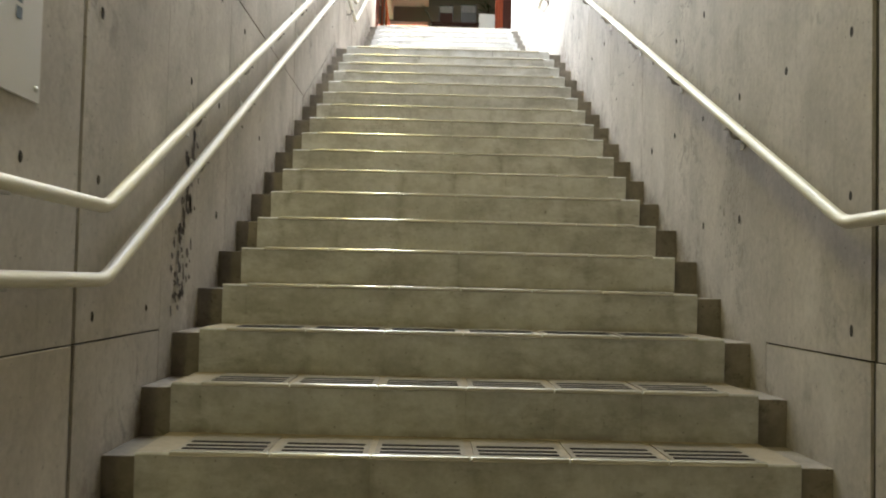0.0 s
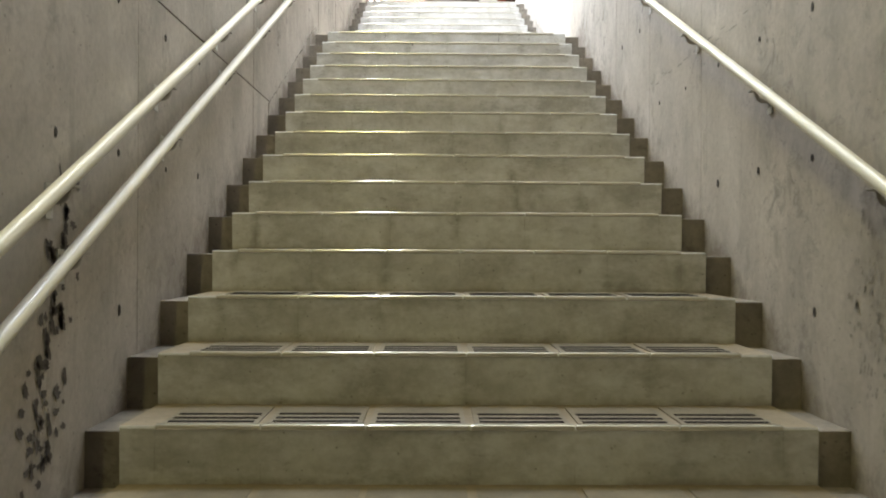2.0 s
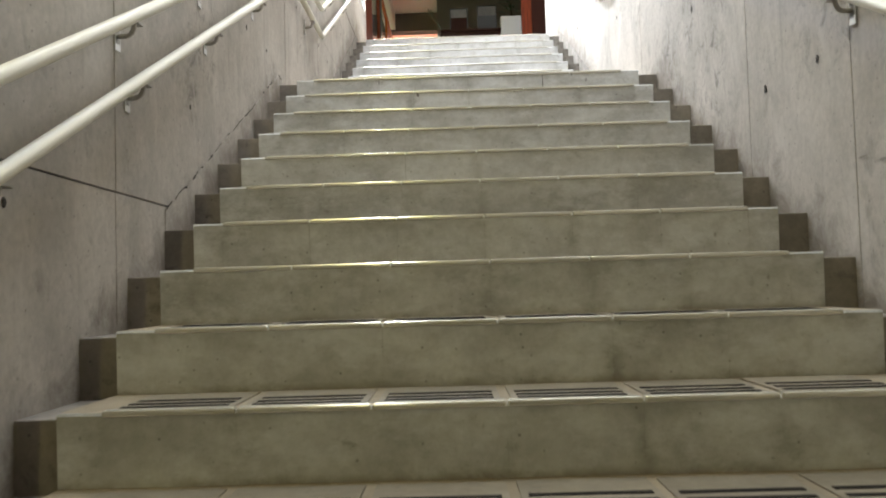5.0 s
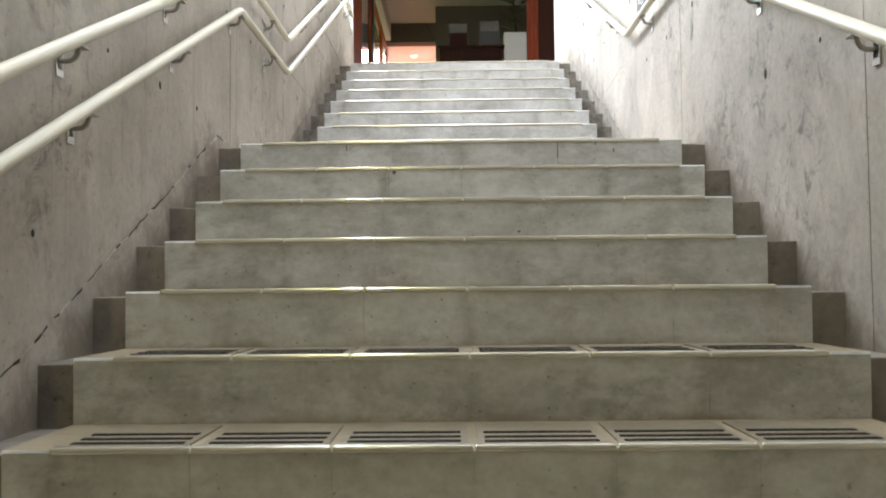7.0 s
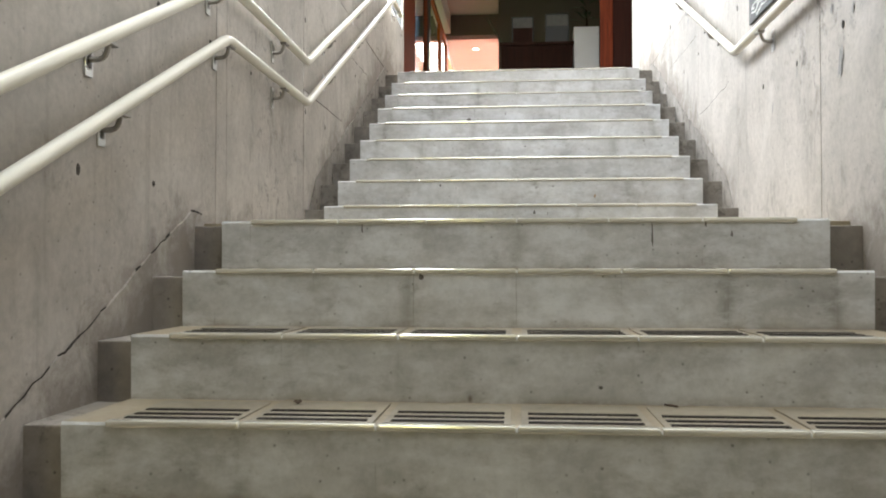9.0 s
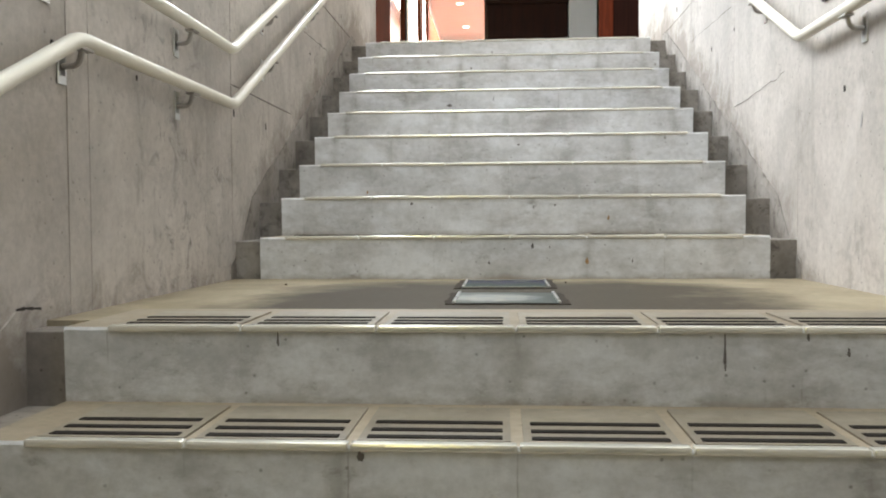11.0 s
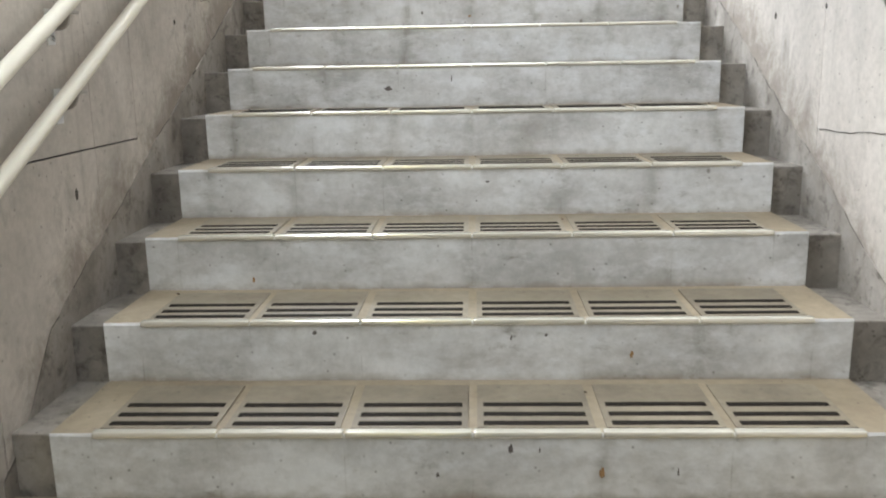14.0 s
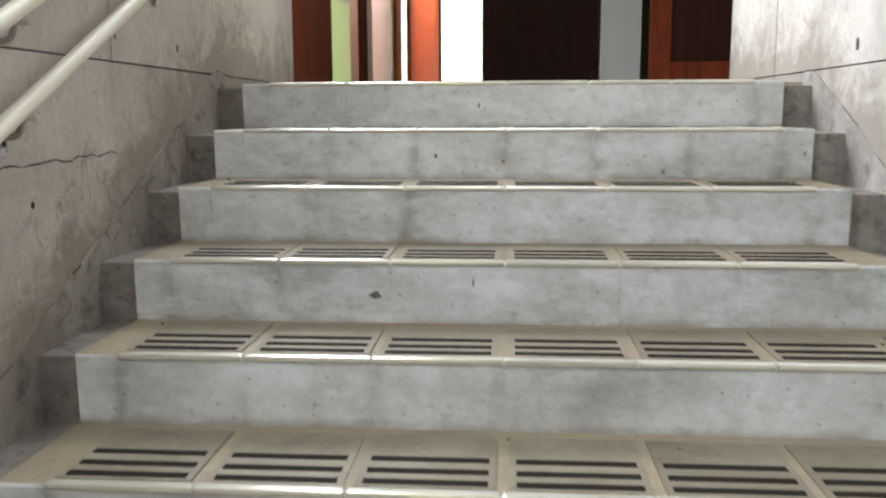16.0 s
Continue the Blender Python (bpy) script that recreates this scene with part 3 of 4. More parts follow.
M_DRY = plain("dry_leaf", (0.075, 0.045, 0.025), 0.8, 0, 0.4, 60)
M_RUST = plain("rust_spot", (0.34, 0.2, 0.09), 0.85, 0, 0.4, 60)
for i, x, z, h, w in ((17, 0.425, 2.848, 0.048, 0.0035), (17, 0.59, 2.884, 0.016, 0.003), (17, -0.5, 2.872, 0.02, 0.003), (17, 0.67, 2.85, 0.012, 0.004), (16, -0.27, 2.718, 0.012, 0.009), (15, 0.2, 2.455, 0.005, 0.007)):
    riser_mark("riser_stain", x, i * TREAD + 0.001, z, h, w, M_SCUFF, i, "dark dirt run on the riser")
for i, x, z, h, w, rust in ((0, 0.085, 3.02, 0.014, 0.008, 0), (0, 0.29, 2.962, 0.016, 0.009, 1), (0, -0.08, 2.957, 0.007, 0.006, 0), (0, 0.15, 3.017, 0.008, 0.003, 0), (0, 0.46, 2.964, 0.012, 0.003, 0), (1, 0.41, 3.127, 0.013, 0.006, 1),
                            (1, 0.10, 3.174, 0.01, 0.003, 0), (1, 0.19, 3.181, 0.006, 0.005, 0), (1, -0.41, 3.19, 0.008, 0.008, 0), (2, -0.65, 3.25, 0.012, 0.005, 1), (3, 0.05, 3.49, 0.005, 0.008, 0), (5, -0.08, 3.81, 0.018, 0.003, 0),
                            (5, -0.33, 3.775, 0.012, 0.02, 0), (7, -0.01, 4.082, 0.009, 0.009, 1), (7, -0.23, 4.1, 0.014, 0.006, 0), (8, -0.1, 4.262, 0.014, 0.005, 0)):
    riser_mark("riser_stain", x, Y_C + i * TREAD + 0.001, z, h, w, M_RUST if rust else M_SCUFF, 40 + i, "brown rust spot on the riser" if rust else "dark dirt spot on the riser")


def dead_leaf(x, y, z, turn):
    """A small curled leaf."""
    bm = bmesh.new()
    grid = [[bm.verts.new((0.028 * (u - 0.5) * math.sin(math.pi * (0.12 + 0.8 * v)) * 2 * 0.5, 0.05 * (v - 0.5), 0.002 + 0.012 * abs(u - 0.5) + 0.006 * v)) for u in (0, 0.5, 1)] for v in [k / 6 for k in range(7)]]
    for r, q in zip(grid, grid[1:]):
        for j in range(2):
            bm.faces.new((r[j], r[j + 1], q[j + 1], q[j]))
    ob = link("dead_leaf", bm, M_DRY)
    mod = ob.modifiers.new("thickness", "SOLIDIFY")
    mod.thickness = 0.0012
    ob.location, ob.rotation_euler, ob.scale = (x, y, z), (0, 0, turn), (0.7, 0.62, 0.6)
    return tagged(ob, "small dry brown leaf lying on the tread", "leaf", "dry leaves on the treads")


dead_leaf(0.36, 14 * TREAD + 0.3, 15 * RISE + 0.001, 1.3)
dead_leaf(-0.52, 14 * TREAD + 0.26, 15 * RISE + 0.005, 0.2)


def grit():
    """Crumbs of dirt lying on the upper treads and the landing."""
    rnd = random.Random(77)
    bm = bmesh.new()
    for k in range(46):
        i = rnd.randrange(9)
        x, r = rnd.uniform(-0.93, 0.93), rnd.uniform(0.0015, 0.0042)
        y, z = Y_C + (i - 0.12 + 0.98) * TREAD - rnd.random() ** 2 * 0.1, Z_B + (i + 1) * RISE
        if i == 8:
            y, z = Y_B + rnd.uniform(0.5, 1.45), Z_B - 0.001
        res = bmesh.ops.create_icosphere(bm, subdivisions=1, radius=r)
        for v in res["verts"]:
            v.co = Vector((x + v.co.x * 1.5, y + v.co.y, z + 0.6 * r + v.co.z * 0.7))
    tagged(link("grit", bm, M_DRY), "dark crumbs of dirt scattered on the treads", "dirt", kind="stuff")


grit()

# ceiling over the stairs, sloping up and then level
bm = boxes((-WALL - 0.2, FILL_SKYLIGHT[0], FILL_SKYLIGHT[2], FILL_SKYLIGHT[3], CEIL, CEIL + 0.25), (FILL_SKYLIGHT[1], WALL + 0.2, FILL_SKYLIGHT[2], FILL_SKYLIGHT[3], CEIL, CEIL + 0.25), (-WALL - 0.2, WALL + 0.2, FILL_SKYLIGHT[3], Y_END, CEIL, CEIL + 0.25))
# Deep shaft round the added opening keeps its light off the upper flight.
for item in ((FILL_SKYLIGHT[0] - 0.15, FILL_SKYLIGHT[0], FILL_SKYLIGHT[2], FILL_SKYLIGHT[3]), (FILL_SKYLIGHT[1], FILL_SKYLIGHT[1] + 0.15, FILL_SKYLIGHT[2], FILL_SKYLIGHT[3]),
             (FILL_SKYLIGHT[0] - 0.15, FILL_SKYLIGHT[1] + 0.15, FILL_SKYLIGHT[2] - 0.15, FILL_SKYLIGHT[2]), (FILL_SKYLIGHT[0] - 0.15, FILL_SKYLIGHT[1] + 0.15, FILL_SKYLIGHT[3], FILL_SKYLIGHT[3] + 0.15)):
    box(bm, *item, CEIL + 0.25, CEIL + 1.0)
prism(bm, [(Y_LOW - 1, 2.45), (-4.06, 2.45), (-4.06 + (CEIL - 2.45) / SLOPE, CEIL), (FILL_SKYLIGHT[2], CEIL), (FILL_SKYLIGHT[2], CEIL + 0.25), (-4.2 + (CEIL - 2.45) / SLOPE, CEIL + 0.25), (-4.2, 2.7), (Y_LOW - 1, 2.7)], -WALL - 0.2, WALL + 0.2)
tagged(link("ceiling", bm, M_CEIL), "grey concrete ceiling sloping along the stairs", "ceiling", kind="structure")
tagged(link("wall_back", boxes((-WALL - 0.3, WALL + 0.3, Y_LOW - 1.2, Y_LOW - 1.0, -3, 3)), M_WALL), "grey concrete wall behind the stairs", "wall", kind="structure")


def ceiling_lamp(y, watts):
    z = ceiling_z(y)
    slope = math.atan(SLOPE) if -4.06 < y < -4.06 + (CEIL - 2.45) / SLOPE else 0.0
    e = tagged(empty("ceiling_lamp", (-0.85, y, z)), "white fluorescent batten lamp on the concrete ceiling", "lamp", "ceiling lamps over the stairs")
    e.rotation_euler = (slope, 0, 0)
    part("lamp_body", boxes((-0.06, 0.06, -0.62, 0.62, -0.06, 0.0), bevel=0.008), M_LAMPBODY, e)
    b = bmesh.new()
    tube(b, [(0, -0.58, -0.08), (0, 0.58, -0.08)], 0.016, 10)
    part("tube", b, M_TUBE, e, "glowing tube", True)
    area("tube_light", Matrix.Translation((-0.85, y, z)) @ Euler((slope, 0, 0)).to_matrix().to_4x4() @ Matrix.Translation((0, 0, -0.105)), 0.05, 1.16, watts, (1.0, 0.92, 0.33))


for y, watts in ((-4.9, 3), (-2.4, 4), (-0.6, 13), (1.4, 8), (4.9, 4)):
    ceiling_lamp(y, watts)


# ---------------------------------------------------------------- handrails
def bracket_mesh():
    bm = bmesh.new()
    box(bm, 0.052, 0.058, -0.016, 0.016, -0.085, -0.025, 0.002)
    tube(bm, rounded([(0.054, 0, -0.06), (0.012, 0, -0.06), (0.0, 0, -0.015)], 0.02, 4), 0.0075, 8)
    box(bm, -0.014, 0.014, -0.028, 0.028, -0.026, -0.018, 0.002)
    return bm


BRACKET = {s: None for s in (-1, 1)}
for s in (-1, 1):
    b = bracket_mesh()
    if s < 0:
        bmesh.ops.scale(b, verts=b.verts, vec=(-1, 1, 1))
        bmesh.ops.reverse_faces(b, faces=b.faces)
    BRACKET[s] = mesh_of("bracket", b, [M_BRACKET])
PLATE = mesh_of("wall_plate", boxes((-0.002, 0.002, -0.02, 0.02, -0.045, 0.045), bevel=0.001), [M_CHROME])


def handrail(sign, height, label):
    x = sign * (WALL - 0.058)
    k = RISE / TREAD
    pts = [(x, -LAND - 3.0, height - 3.0 * k + 0.02), (x, -LAND + 0.17, height), (x, -0.15, height), (x, Y_B + 0.19, Z_B + height),
           (x, Y_C - 0.15, Z_B + height), (x, Y_TOP + 0.10, Z_TOP + height - 0.03), (x, Y_TOP + 0.55, Z_TOP + height - 0.03)]
    e = tagged(empty("handrail", (x, -0.15, height)), label, "handrail", "cream wall handrails")
    bm = bmesh.new()
    tube(bm, [(p[0] - x, p[1] + 0.15, p[2] - height) for p in rounded(pts, 0.045, 5)], 0.0195, 16)
    part("rail", bm, M_RAIL, e, smooth=True)

    def level(y):
        for a, b in zip(pts, pts[1:]):
            if a[1] <= y <= b[1]:
                return a[2] + (b[2] - a[2]) * (y - a[1]) / (b[1] - a[1])
        return pts[-1][2]

    for y in [-3.9, -3.0, -2.1, -0.75] + [(0.79 if height > 0.7 else 0.86) + 0.835 * i for i in range(7)] + [6.6, 7.6, 8.45, 9.3, 10.2]:
        br = new("bracket", BRACKET[sign])
        br.parent = e
        br.location = (0, y + 0.15, level(y) - height)
        pl = new("wall_plate", PLATE)
        pl.parent = br
        pl.location = (sign * 0.054, 0, -0.058)
    return e


handrail(-1, 0.855, "cream resin handrail, upper of two on the concrete wall")
handrail(-1, 0.655, "cream resin handrail, lower of two on the concrete wall")
handrail(1, 0.86, "cream resin handrail, single on the concrete wall")

# ---------------------------------------------------------------- landing things
def worn_print(name, ground, patch, patch_b, centre, size):
    """A worn colour print: a dark ground with ragged pale patches."""
    m, n, l, b = material(name, 0.4, spec=0.3)
    v = coords(n, l, shuffle=False)
    mp = n.new("ShaderNodeMapping")
    mp.inputs["Location"].default_value = (-centre[0] / size[0], -centre[1] / size[1], 0)
    mp.inputs["Scale"].default_value = (1 / size[0], 1 / size[1], 1)
    l.new(v, mp.inputs["Vector"])
    ln = n.new("ShaderNodeVectorMath")
    ln.operation = "LENGTH"
    l.new(mp.outputs[0], ln.inputs[0])
    t = noise_tex(n, l, v, 24, 6, 0.65, 0.5)
    add = n.new("ShaderNodeMath")
    add.operation = "MULTIPLY_ADD"
    add.inputs[1].default_value = 0.7
    l.new(t, add.inputs[0])
    l.new(ln.outputs["Value"], add.inputs[2])
    tone = ramp(n, l, noise_tex(n, l, v, 15, 5), [(0.35, patch), (0.65, patch_b)])
    base = ramp(n, l, noise_tex(n, l, v, 9, 6), [(0.3, tuple(0.55 * k for k in ground)), (0.7, ground)])
    c = mix(n, l, tone, base, ramp(n, l, add.outputs[0], [(0.75, grey(0.0)), (1.0, grey(1.0))]))
    l.new(c, b.inputs["Base Color"])
    return m


def floor_picture(y0, y1, print_material, label):
    """A picture let into the floor between two metal strips, on a dark worn frame."""
    e = tagged(empty("floor_picture", (-0.017, (y0 + y1) / 2, Z_B)), label, "picture", "pictures stuck on the landing floor")
    w, d = 0.141, (y1 - y0) / 2
    bm = bmesh.new()
    rnd = random.Random(int(y0 * 100))
    ring = []
    for k in range(40):
        a = 2 * math.pi * k / 40
        q = max(abs(math.cos(a)), abs(math.sin(a)))
        j = rnd.uniform(-0.004, 0.006)
        ring.append(((w + 0.026 + j) * math.cos(a) / q, (d + 0.010 + j) * math.sin(a) / q))
    lo = [bm.verts.new((x, y, 0.0)) for x, y in ring]
    hi = [bm.verts.new((x, y, 0.0018)) for x, y in ring]
    bm.faces.new(hi)
    for k in range(40):
        bm.faces.new((lo[k], lo[(k + 1) % 40], hi[(k + 1) % 40], hi[k]))
    part("mat", bm, M_WORN, e, "dark worn border")
    part("print", boxes((-w, w, -d, d, 0.0018, 0.0035), bevel=0.0006), print_material, e)
    for s in (-1, 1):
        part("strip", boxes((s * w - 0.004, s * w + 0.004, -d, d, 0.002, 0.008), bevel=0.001), M_CHROME, e, "pale metal strip")
    return e


def night_picture():
    e = floor_picture(6.70, 7.045, plain("night_sky", (0.02, 0.02, 0.045), 0.55, 0, 0.4, 14, 0.2), "worn night sky and green hill picture on the floor")
    w, d = 0.141, 0.1725
    bm = bmesh.new()
    n = 30
    top = [(-w + 2 * w * k / n, 0.03 * math.sin(k * 0.34) + 0.012 * math.sin(k * 0.9)) for k in range(n + 1)]
    for (x0, y0), (x1, y1) in zip(top, top[1:]):
        bm.faces.new([bm.verts.new(q) for q in ((x0, -d, 0.0039), (x1, -d, 0.0039), (x1, y1 - 0.005, 0.0039), (x0, y0 - 0.005, 0.0039))])
    part("hillside", bm, plain("night_hills", (0.022, 0.04, 0.026), 0.55, 0, 0.5, 18, 0.2), e, "dark green hillside")
    bm = bmesh.new()
    outer = [(0.032 * math.cos(a), 0.032 * math.sin(a)) for a in [radians(-150 + 12 * k) for k in range(13)]]
    inner = [(0.026 * math.cos(a) - 0.004, 0.030 * math.sin(a) + 0.014) for a in [radians(-150 + 12 * k) for k in range(13)]]
    for k in range(12):
        bm.faces.new([bm.verts.new((0.055 + x, 0.135 + y, 0.0041)) for x, y in (outer[k], outer[k + 1], inner[k + 1], inner[k])])
    part("moon", bm, M_PALE, e, "pale crescent moon")
    rnd = random.Random(9)
    for k in range(22):
        x, y = rnd.uniform(-0.13, -0.01) if k < 15 else rnd.uniform(0.09, 0.14), rnd.uniform(0.07, 0.15)
        r = rnd.uniform(0.0012, 0.0026)
        part("star", boxes((x - r, x + r, y - r, y + r, 0.0036, 0.0042)), M_PALE, e)
    part("caption", boxes((-0.13, -0.02, 0.155, 0.168, 0.0036, 0.0042)), M_PALE, e, "pale strip")
    for y in (-d, d):
        part("strip", boxes((-w, w, y - 0.003, y + 0.003, 0.002, 0.006)), M_CHROME, e, "pale metal strip")


night_picture()
floor_picture(6.17, 6.50, worn_print("day_print", (0.05, 0.066, 0.055), (0.33, 0.31, 0.26), (0.19, 0.21, 0.22), (-0.045, -0.01), (0.25, 0.19)),
              "worn green and white picture stuck on the floor")


def wall_poster():
    e = tagged(empty("poster", (WALL - 0.006, 6.58, 3.86)), "black poster with white unreadable writing on the concrete wall", "poster")
    part("board", boxes((-0.006, 0.006, -0.36, 0.36, 0.0, 1.02), bevel=0.002), M_BLACK, e)
    rnd = random.Random(5)
    z = 0.03
    while z < 0.97:
        y = -0.33
        while y < 0.30:
            w = rnd.uniform(0.025, 0.09)
            h = rnd.uniform(0.006, 0.012)
            bm = boxes((-0.0085, -0.006, 0, min(w, 0.33 - y), -h / 2, h / 2))
            bmesh.ops.rotate(bm, verts=bm.verts, matrix=Matrix.Rotation(radians(rnd.uniform(-24, 10)), 3, "X"))
            bmesh.ops.translate(bm, verts=bm.verts, vec=(0, y, z + rnd.uniform(-0.005, 0.005)))
            part("print", bm, M_PAPER, e)
            y += w + rnd.uniform(0.004, 0.016)
        z += 0.025
    return e


wall_poster()


def info_sign():
    e = tagged(empty("info_sign", (-WALL + 0.004, -0.86, 1.07)), "white wall sign plate with small blue grey writing and corner bolts", "sign")
    part("plate", boxes((-0.003, 0.004, -0.39, 0.39, 0.0, 0.85), bevel=0.0015), M_WHITE, e)
    for y in (-0.365, 0.365):
        for z in (0.03, 0.82):
            b = bmesh.new()
            bmesh.ops.create_uvsphere(b, u_segments=10, v_segments=6, radius=0.008)
            bmesh.ops.translate(b, verts=b.verts, vec=(0.004, y, z))
            part("bolt", b, M_CHROME, e, smooth=True)
    rnd = random.Random(2)
    for c in range(4):
        z = 0.72
        while z > 0.14:
            h = rnd.uniform(0.02, 0.03)
            part("print", boxes((0.004, 0.0052, 0.26 - 0.16 * c, 0.285 - 0.16 * c, z, z + h)), M_BLUE, e)
            z -= h + 0.014


info_sign()

# ---------------------------------------------------------------- lobby
tagged(link("floor_lobby", boxes((-WALL, WALL, Y_TOP + 0.13, Y_END, Z_TOP - 0.2, Z_TOP - 0.001), (-6, 4.5, Y_END, 23, Z_TOP - 0.2, Z_TOP - 0.001)), M_FLOORIN),
       "pale polished lobby floor at the head of the stairs", "floor", kind="structure")
tagged(link("ceiling_lobby", boxes((-1.6, 4.5, Y_END, 17.0, CEIL, CEIL + 0.2), (-1.6, 4.5, 17.0, 22.4, CEIL - 0.12, CEIL + 0.2)), M_PLASTER),
       "pinkish white plaster lobby ceiling", "ceiling", kind="structure")
tagged(link("wall_lobby_front", boxes((WALL + 0.26, 4.5, Y_END - 0.2, Y_END, Z_TOP, CEIL), (-1.6, -WALL - 0.26, Y_END - 0.2, Y_END, Z_TOP, CEIL)), M_PLASTER),
       "plaster wall beside the head of the stairs", "wall", kind="structure")
# Walls and beam in the darkened plaster, so the lobby looks dim.
tagged(link("wall_lobby_side", boxes((4.5, 4.7, Y_END - 0.2, 22.4, Z_TOP, CEIL)), M_PLASTER_SHADED), "plain plaster side wall of the lobby, shade put into its colour", "wall", kind="structure")
tagged(link("wall_lobby_rear", boxes((-0.28, 4.5, 16.0, 16.2, Z_TOP, CEIL)), M_PLASTER_SHADED), "plaster wall behind the counter, its dimness put into a grey brown colour", "wall", kind="structure")
tagged(link("wall_corridor", boxes((-0.28, -0.1, 16.2, 22.2, Z_TOP, CEIL - 0.12)), M_PLASTER), "pinkish plaster wall of the corridor", "wall", kind="structure")
tagged(link("beam", boxes((-1.6, -0.28, 16.9, 17.15, 6.56, CEIL)), M_PLASTER_SHADED), "plaster beam across the corridor mouth, shade put into its colour", "beam", kind="structure")
tagged(link("wall_far", boxes((-1.6, -0.1, 22.2, 22.4, 6.86, CEIL)), M_PLASTER), "peach plaster wall above the far entrance", "wall", kind="structure")


def glazed_screen(name, y0, y1, x, near, far, mat, label):
    """A wood-framed glazed door leaf standing along y."""
    e = tagged(empty(name, (x, (y0 + y1) / 2, Z_TOP)), label, "door", kind="structure")
    d, h = (y1 - y0) / 2, 2.2
    part("stile", boxes((-0.025, 0.025, -d, -d + near, 0, h), bevel=0.004), mat, e)
    part("stile", boxes((-0.025, 0.025, d - far, d, 0, h), bevel=0.004), mat, e)
    part("rail", boxes((-0.024, 0.024, -d + near, d - far, 0, 0.06), bevel=0.004), mat, e)
    part("rail", boxes((-0.024, 0.024, -d + near, d - far, h - 0.1, h), bevel=0.004), mat, e)
    g = part("pane", boxes((-0.004, 0.004, -d + near, d - far, 0.06, h - 0.1)), M_GLASS, e)
    g.visible_shadow = False
    return e


glazed_screen("door_1", 11.15, 13.40, -1.12, 0.98, 0.04, M_RED, "red brown wooden door leaf with tall glass pane")
glazed_screen("door_2", 13.68, 16.05, -1.18, 0.05, 0.25, M_ORANGE, "orange wooden door leaf with glass pane")
glazed_screen("door_5", 16.06, 17.4, -1.18, 0.12, 0.35, M_ORANGE, "orange wooden door leaf with a narrow glass slit")
tagged(link("trim", boxes((-1.22, -1.08, 13.42, 13.66, Z_TOP, CEIL)), M_BLACK), "black post between the doors", "post", kind="structure")
tagged(link("wall_lobby_left", boxes((-1.5, -1.08, Y_END, 17.4, Z_TOP + 2.25, CEIL), (-1.5, -1.25, 17.4, 22.2, Z_TOP, CEIL)), [M_PLASTER]), "plaster wall above the glazed doors", "wall", kind="structure")
tagged(link("corridor_panelling", boxes((-1.25, -1.22, 17.45, 22.1, Z_TOP, Z_TOP + 2.2), bevel=0.005), M_ORANGE), "orange wood panelling along the corridor", "panelling", kind="structure")
e = tagged(empty("door_3", (-0.75, 22.25, Z_TOP)), "dark framed glass entrance door with daylight behind", "door", kind="structure")
part("frame", boxes((-0.5, -0.44, -0.04, 0.04, 0, 2.5)), M_BROWN, e)
part("frame", boxes((0.44, 0.5, -0.04, 0.04, 0, 2.5)), M_BROWN, e)
part("frame", boxes((-0.44, 0.44, -0.04, 0.04, 2.36, 2.5)), M_BROWN, e)
g = part("pane", boxes((-0.44, 0.44, -0.004, 0.004, 0.0, 2.36)), M_GLASS, e)
g.visible_shadow = False
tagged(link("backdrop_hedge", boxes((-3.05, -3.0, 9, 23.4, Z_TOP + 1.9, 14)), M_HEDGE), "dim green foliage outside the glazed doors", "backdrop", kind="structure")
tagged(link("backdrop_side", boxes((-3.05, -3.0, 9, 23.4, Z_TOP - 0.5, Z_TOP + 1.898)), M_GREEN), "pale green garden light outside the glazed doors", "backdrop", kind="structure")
tagged(link("backdrop", boxes((-1.6, 0.1, 23.4, 23.45, Z_TOP - 0.5, 8)), M_OUT), "bright hazy daylight outside the entrance", "backdrop", kind="structure")


def counter():
    e = tagged(empty("reception_counter", (0.24, 13.4, Z_TOP)), "dark brown wooden reception counter facing the stairs", "counter")
    part("front_panel", boxes((-0.43, 0.435, 0.0, 0.04, 0.0, 1.12), bevel=0.004), M_BROWN, e)
    part("side_panel", boxes((-0.43, -0.39, 0.042, 0.6, 0.0, 1.12), bevel=0.004), M_BROWN, e)
    part("side_panel", boxes((0.395, 0.435, 0.042, 0.6, 0.0, 1.12), bevel=0.004), M_BROWN, e)
    part("top", boxes((-0.45, 0.455, -0.02, 0.62, 1.122, 1.16), bevel=0.006), M_BROWN, e)


counter()
e = tagged(empty("white_pedestal", (0.83, 13.5, Z_TOP)), "plain white box pedestal beside the counter", "pedestal")
part("body", boxes((-0.145, 0.155, -0.12, 0.14, 0.02, 1.33), bevel=0.004), M_WHITE, e)
part("base", boxes((-0.115, 0.11, -0.11, 0.13, 0.0, 0.018)), M_BLACK, e)


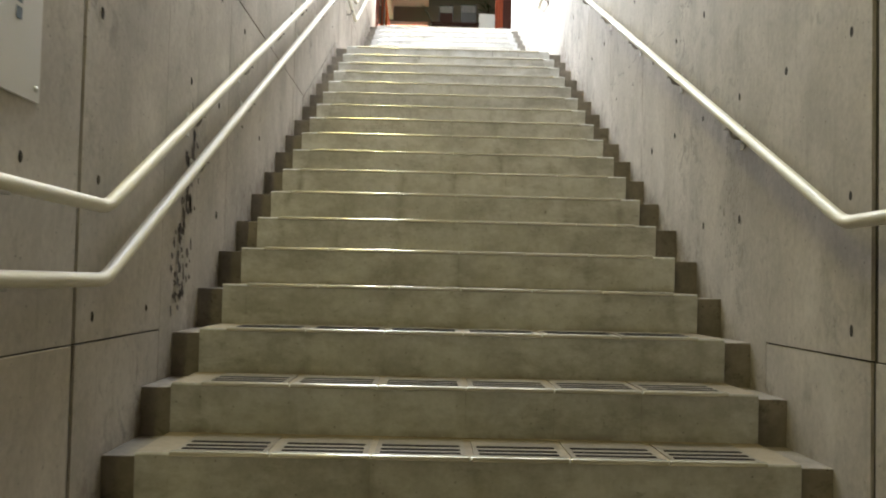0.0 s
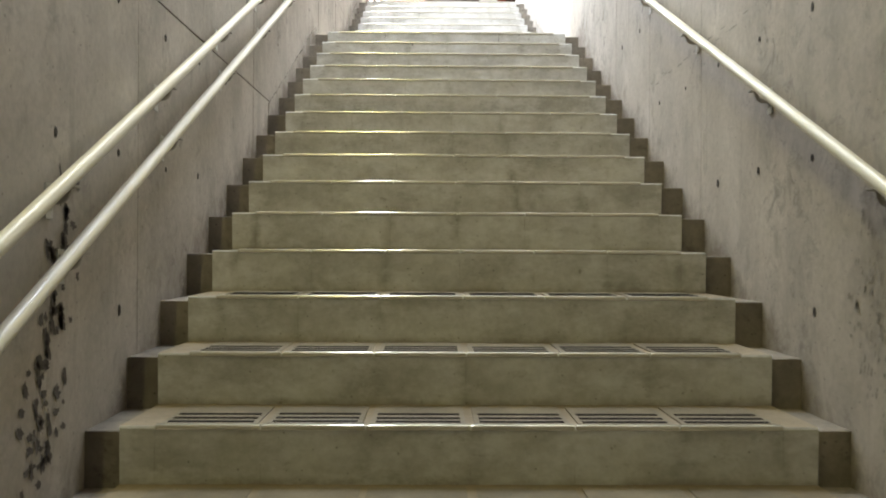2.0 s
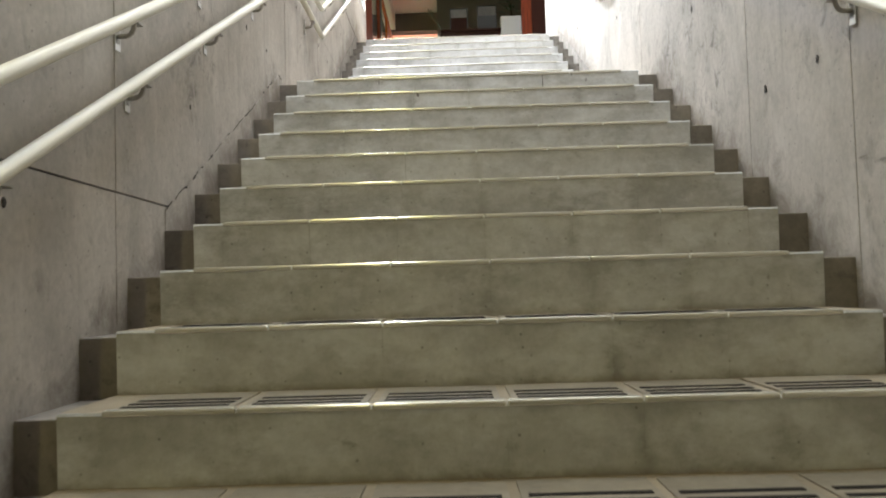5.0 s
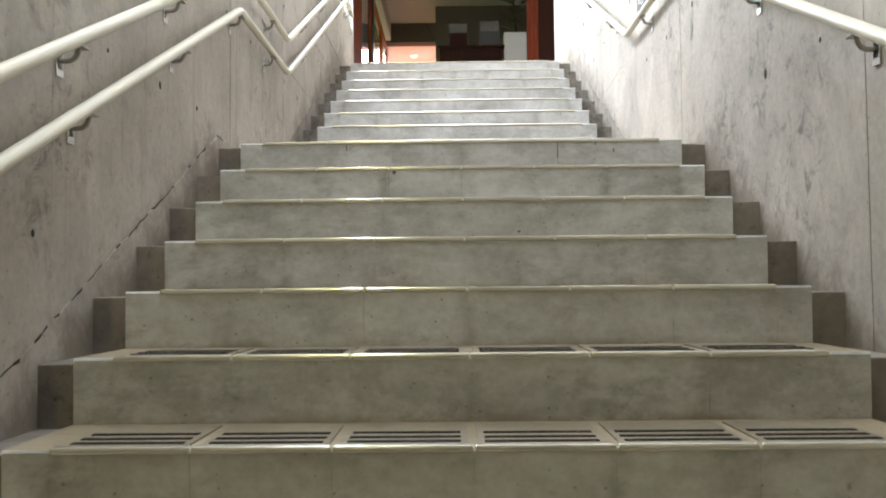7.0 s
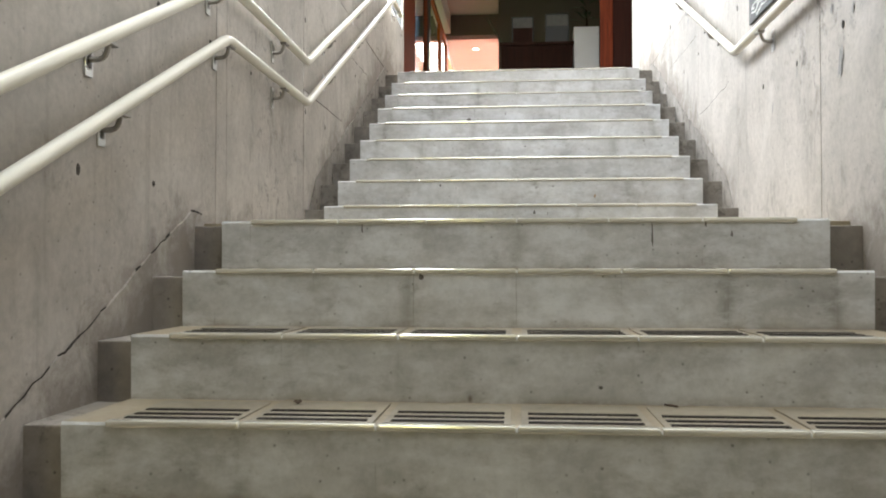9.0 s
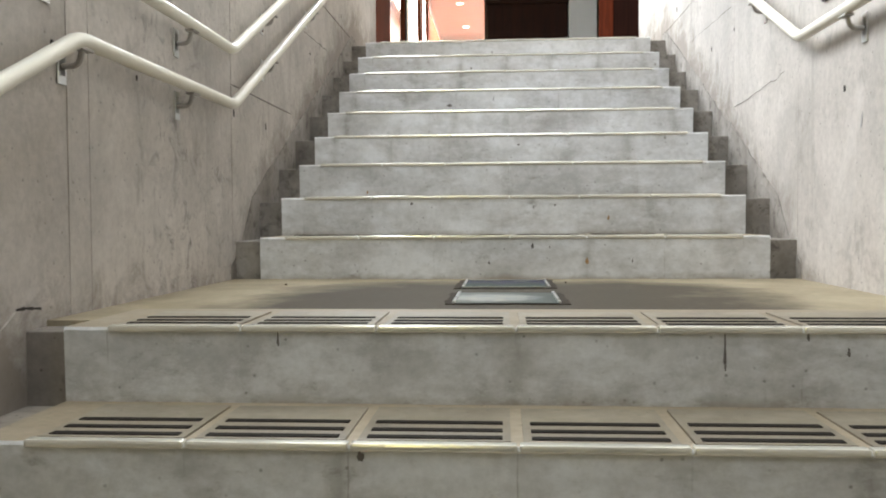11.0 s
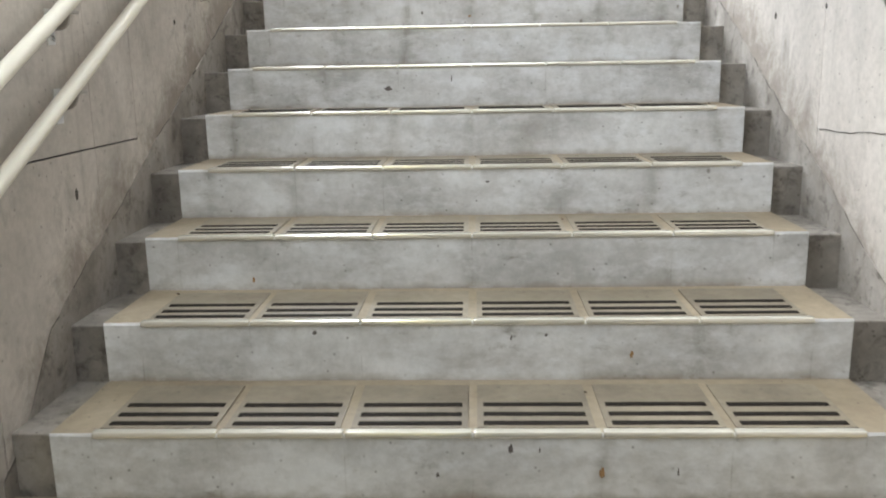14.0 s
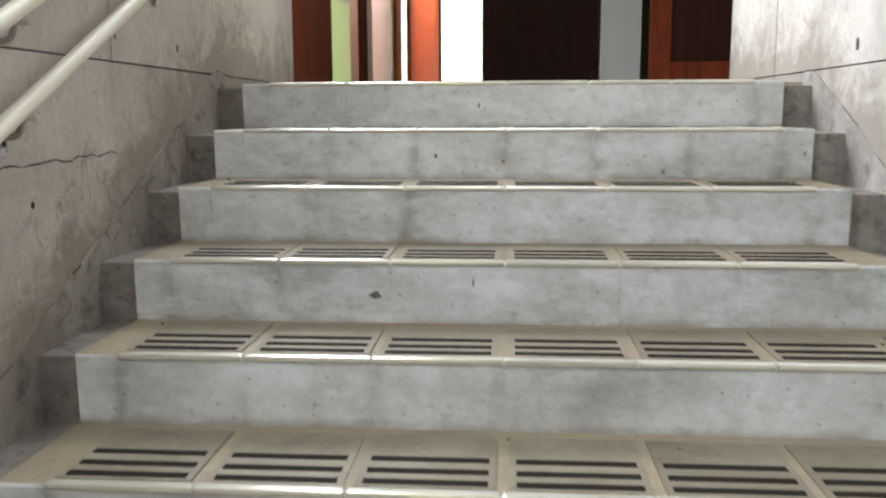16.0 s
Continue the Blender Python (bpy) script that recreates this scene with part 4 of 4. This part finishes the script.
def framed_picture(x, h, w, label):
    e = tagged(empty("framed_picture", (x, 13.5, Z_TOP + 1.16)), label, "picture", "framed pictures on the counter")
    t = 0.016
    for s in (-1, 1):
        part("frame_side", boxes((s * w / 2 - t / 2, s * w / 2 + t / 2, -0.01, 0.012, 0, h), bevel=0.002), M_BLACK, e)
    part("frame_rail", boxes((-w / 2 + t / 2, w / 2 - t / 2, -0.01, 0.012, 0, t)), M_BLACK, e)
    part("frame_rail", boxes((-w / 2 + t / 2, w / 2 - t / 2, -0.01, 0.012, h - t, h)), M_BLACK, e)
    part("print", boxes((-w / 2 + t / 2, w / 2 - t / 2, 0.0, 0.008, h * 0.6, h - t)), M_PRINT, e, "pale upper half")
    part("print", boxes((-w / 2 + t / 2, w / 2 - t / 2, 0.0, 0.008, t, h * 0.6)), M_BROWN if x < 0.3 else M_BLACK, e, "darker lower half")
    b = bmesh.new()
    tube(b, [(0, 0.012, h * 0.6), (0, 0.11, 0.004)], 0.005, 6)
    part("strut", b, M_BLACK, e)


framed_picture(0.07, 0.34, 0.25, "small brown framed picture standing on the counter")
framed_picture(0.49, 0.37, 0.27, "small black framed picture standing on the counter")


def plant():
    e = tagged(empty("potted_plant", (0.9, 13.95, Z_TOP)), "dark leafy potted plant behind the pedestal", "plant")
    b = bmesh.new()
    bmesh.ops.create_cone(b, cap_ends=True, segments=16, radius1=0.11, radius2=0.15, depth=0.3)
    bmesh.ops.translate(b, verts=b.verts, vec=(0, 0, 0.15))
    part("pot", b, M_BROWN, e)
    b = bmesh.new()
    tube(b, [(0, 0, 0.25), (0.02, 0, 0.9), (-0.02, 0.02, 1.7)], 0.012, 7)
    part("stem", b, M_BROWN, e)
    rnd = random.Random(4)
    b = bmesh.new()
    for i in range(60):
        z = rnd.uniform(1.1, 2.2)
        a = rnd.uniform(0, 6.28)
        ln = rnd.uniform(0.16, 0.3)
        o = Vector((0.02 * math.cos(a), 0.02 * math.sin(a), z - 0.25))
        d = Vector((math.cos(a), math.sin(a), rnd.uniform(-0.1, 1.0))).normalized()
        sd = d.cross(Vector((0, 0, 1))).normalized() * 0.022
        mid = o + d * ln * 0.55
        tip = o + d * ln + Vector((0, 0, -0.05))
        vs = [b.verts.new(p) for p in (o, mid + sd, tip, mid - sd)]
        b.faces.new(vs)
    ob = part("leaves", b, M_LEAF, e)
    tagged(ob, kind="stuff")


plant()


def panel_door():
    e = tagged(empty("door_4", (1.36, 12.55, Z_TOP)), "red brown wooden door with a dark inset panel", "door", kind="structure")
    part("stile", boxes((-0.44, -0.30, 0, 0.045, 0, 2.3), bevel=0.004), M_RED, e)
    part("stile", boxes((0.33, 0.44, 0, 0.045, 0, 2.3), bevel=0.004), M_RED, e)
    part("rail", boxes((-0.30, 0.33, 0, 0.045, 0, 0.22), bevel=0.004), M_RED, e)
    part("rail", boxes((-0.30, 0.33, 0, 0.045, 2.16, 2.3), bevel=0.004), M_RED, e)
    part("panel", boxes((-0.30, 0.33, 0.012, 0.034, 0.22, 2.16)), M_BROWN, e)


panel_door()
tagged(link("wall_lobby_side_2", boxes((1.81, 4.5, 12.55, 12.7, Z_TOP, CEIL)), M_PLASTER_SHADED), "plaster wall beside the brown door, dimness put into its colour", "wall", kind="structure")


def rod(x0, z0, x1, z1, y):
    b = bmesh.new()
    tube(b, [(0, 0, 0), (x1 - x0, 0, z1 - z0)], 0.007, 8)
    o = link("rod", b, M_BLACK)
    o.location = (x0, y, z0)
    return tagged(o, "thin dark rod leaning out over the counter end", "rod", "thin rods at the counter")


rod(-0.19, Z_TOP + 1.16, -0.38, Z_TOP + 1.48, 13.43)
rod(-0.17, Z_TOP + 1.16, -0.34, Z_TOP + 1.48, 13.47)


def downlight(x, y, z):
    e = tagged(empty("downlight", (x, y, z)), "small round recessed downlight in the plaster ceiling", "lamp", "downlights in the ceiling")
    b = bmesh.new()
    bmesh.ops.create_cone(b, cap_ends=True, segments=16, radius1=0.075, radius2=0.085, depth=0.012)
    part("ring", b, M_WHITE, e)
    b = bmesh.new()
    bmesh.ops.create_cone(b, cap_ends=True, segments=16, radius1=0.055, radius2=0.055, depth=0.006)
    bmesh.ops.translate(b, verts=b.verts, vec=(0, 0, -0.008))
    part("lens", b, M_DOWN, e)


for x, y, z in ((-0.75, 18.6, CEIL - 0.126), (-0.72, 20.4, CEIL - 0.126), (-0.8, 14.2, CEIL - 0.006), (0.6, 14.2, CEIL - 0.006)):
    downlight(x, y, z)
# Added fill lamp without a fixture, brightens the corridor by bounce.
area("corridor_fill", look((-0.75, 19.6, CEIL - 0.2), (-0.75, 19.6, 0)), 0.6, 3.5, 105, (1.0, 0.86, 0.76))

# Frame of the added skylight, out of view.
e = tagged(empty("window_3", (0, 3.9, CEIL + 1.0)), "added unseen skylight with a metal frame in the concrete ceiling", "skylight", kind="structure")
for y in (-1.27, -0.43, 0.43, 1.27):
    part("mullion", boxes((-0.8, 0.8, y - 0.025, y + 0.025, -0.02, 0.04)), M_BRACKET, e)

# high windows: one over the landing, one added at the head of the stairs
for k, (a, b, c, d) in enumerate(WINDOWS):
    e = tagged(empty("window_" + str(k + 1), (-WALL - 0.13, (a + b) / 2, c)), "unseen high side window with a dark metal frame", "window", kind="structure")
    half, h = (b - a) / 2, d - c
    n = 4 if k == 0 else 2
    for i in range(n):
        y = (-1 + 2 * i / (n - 1)) * (half - 0.025)
        part("mullion", boxes((-0.06, 0.0, y - 0.025, y + 0.025, 0.05, h - 0.05)), M_BRACKET, e)
    part("sill", boxes((-0.06, 0.0, -half, half, 0, 0.05)), M_BRACKET, e)
    part("head", boxes((-0.06, 0.0, -half, half, h - 0.05, h)), M_BRACKET, e)
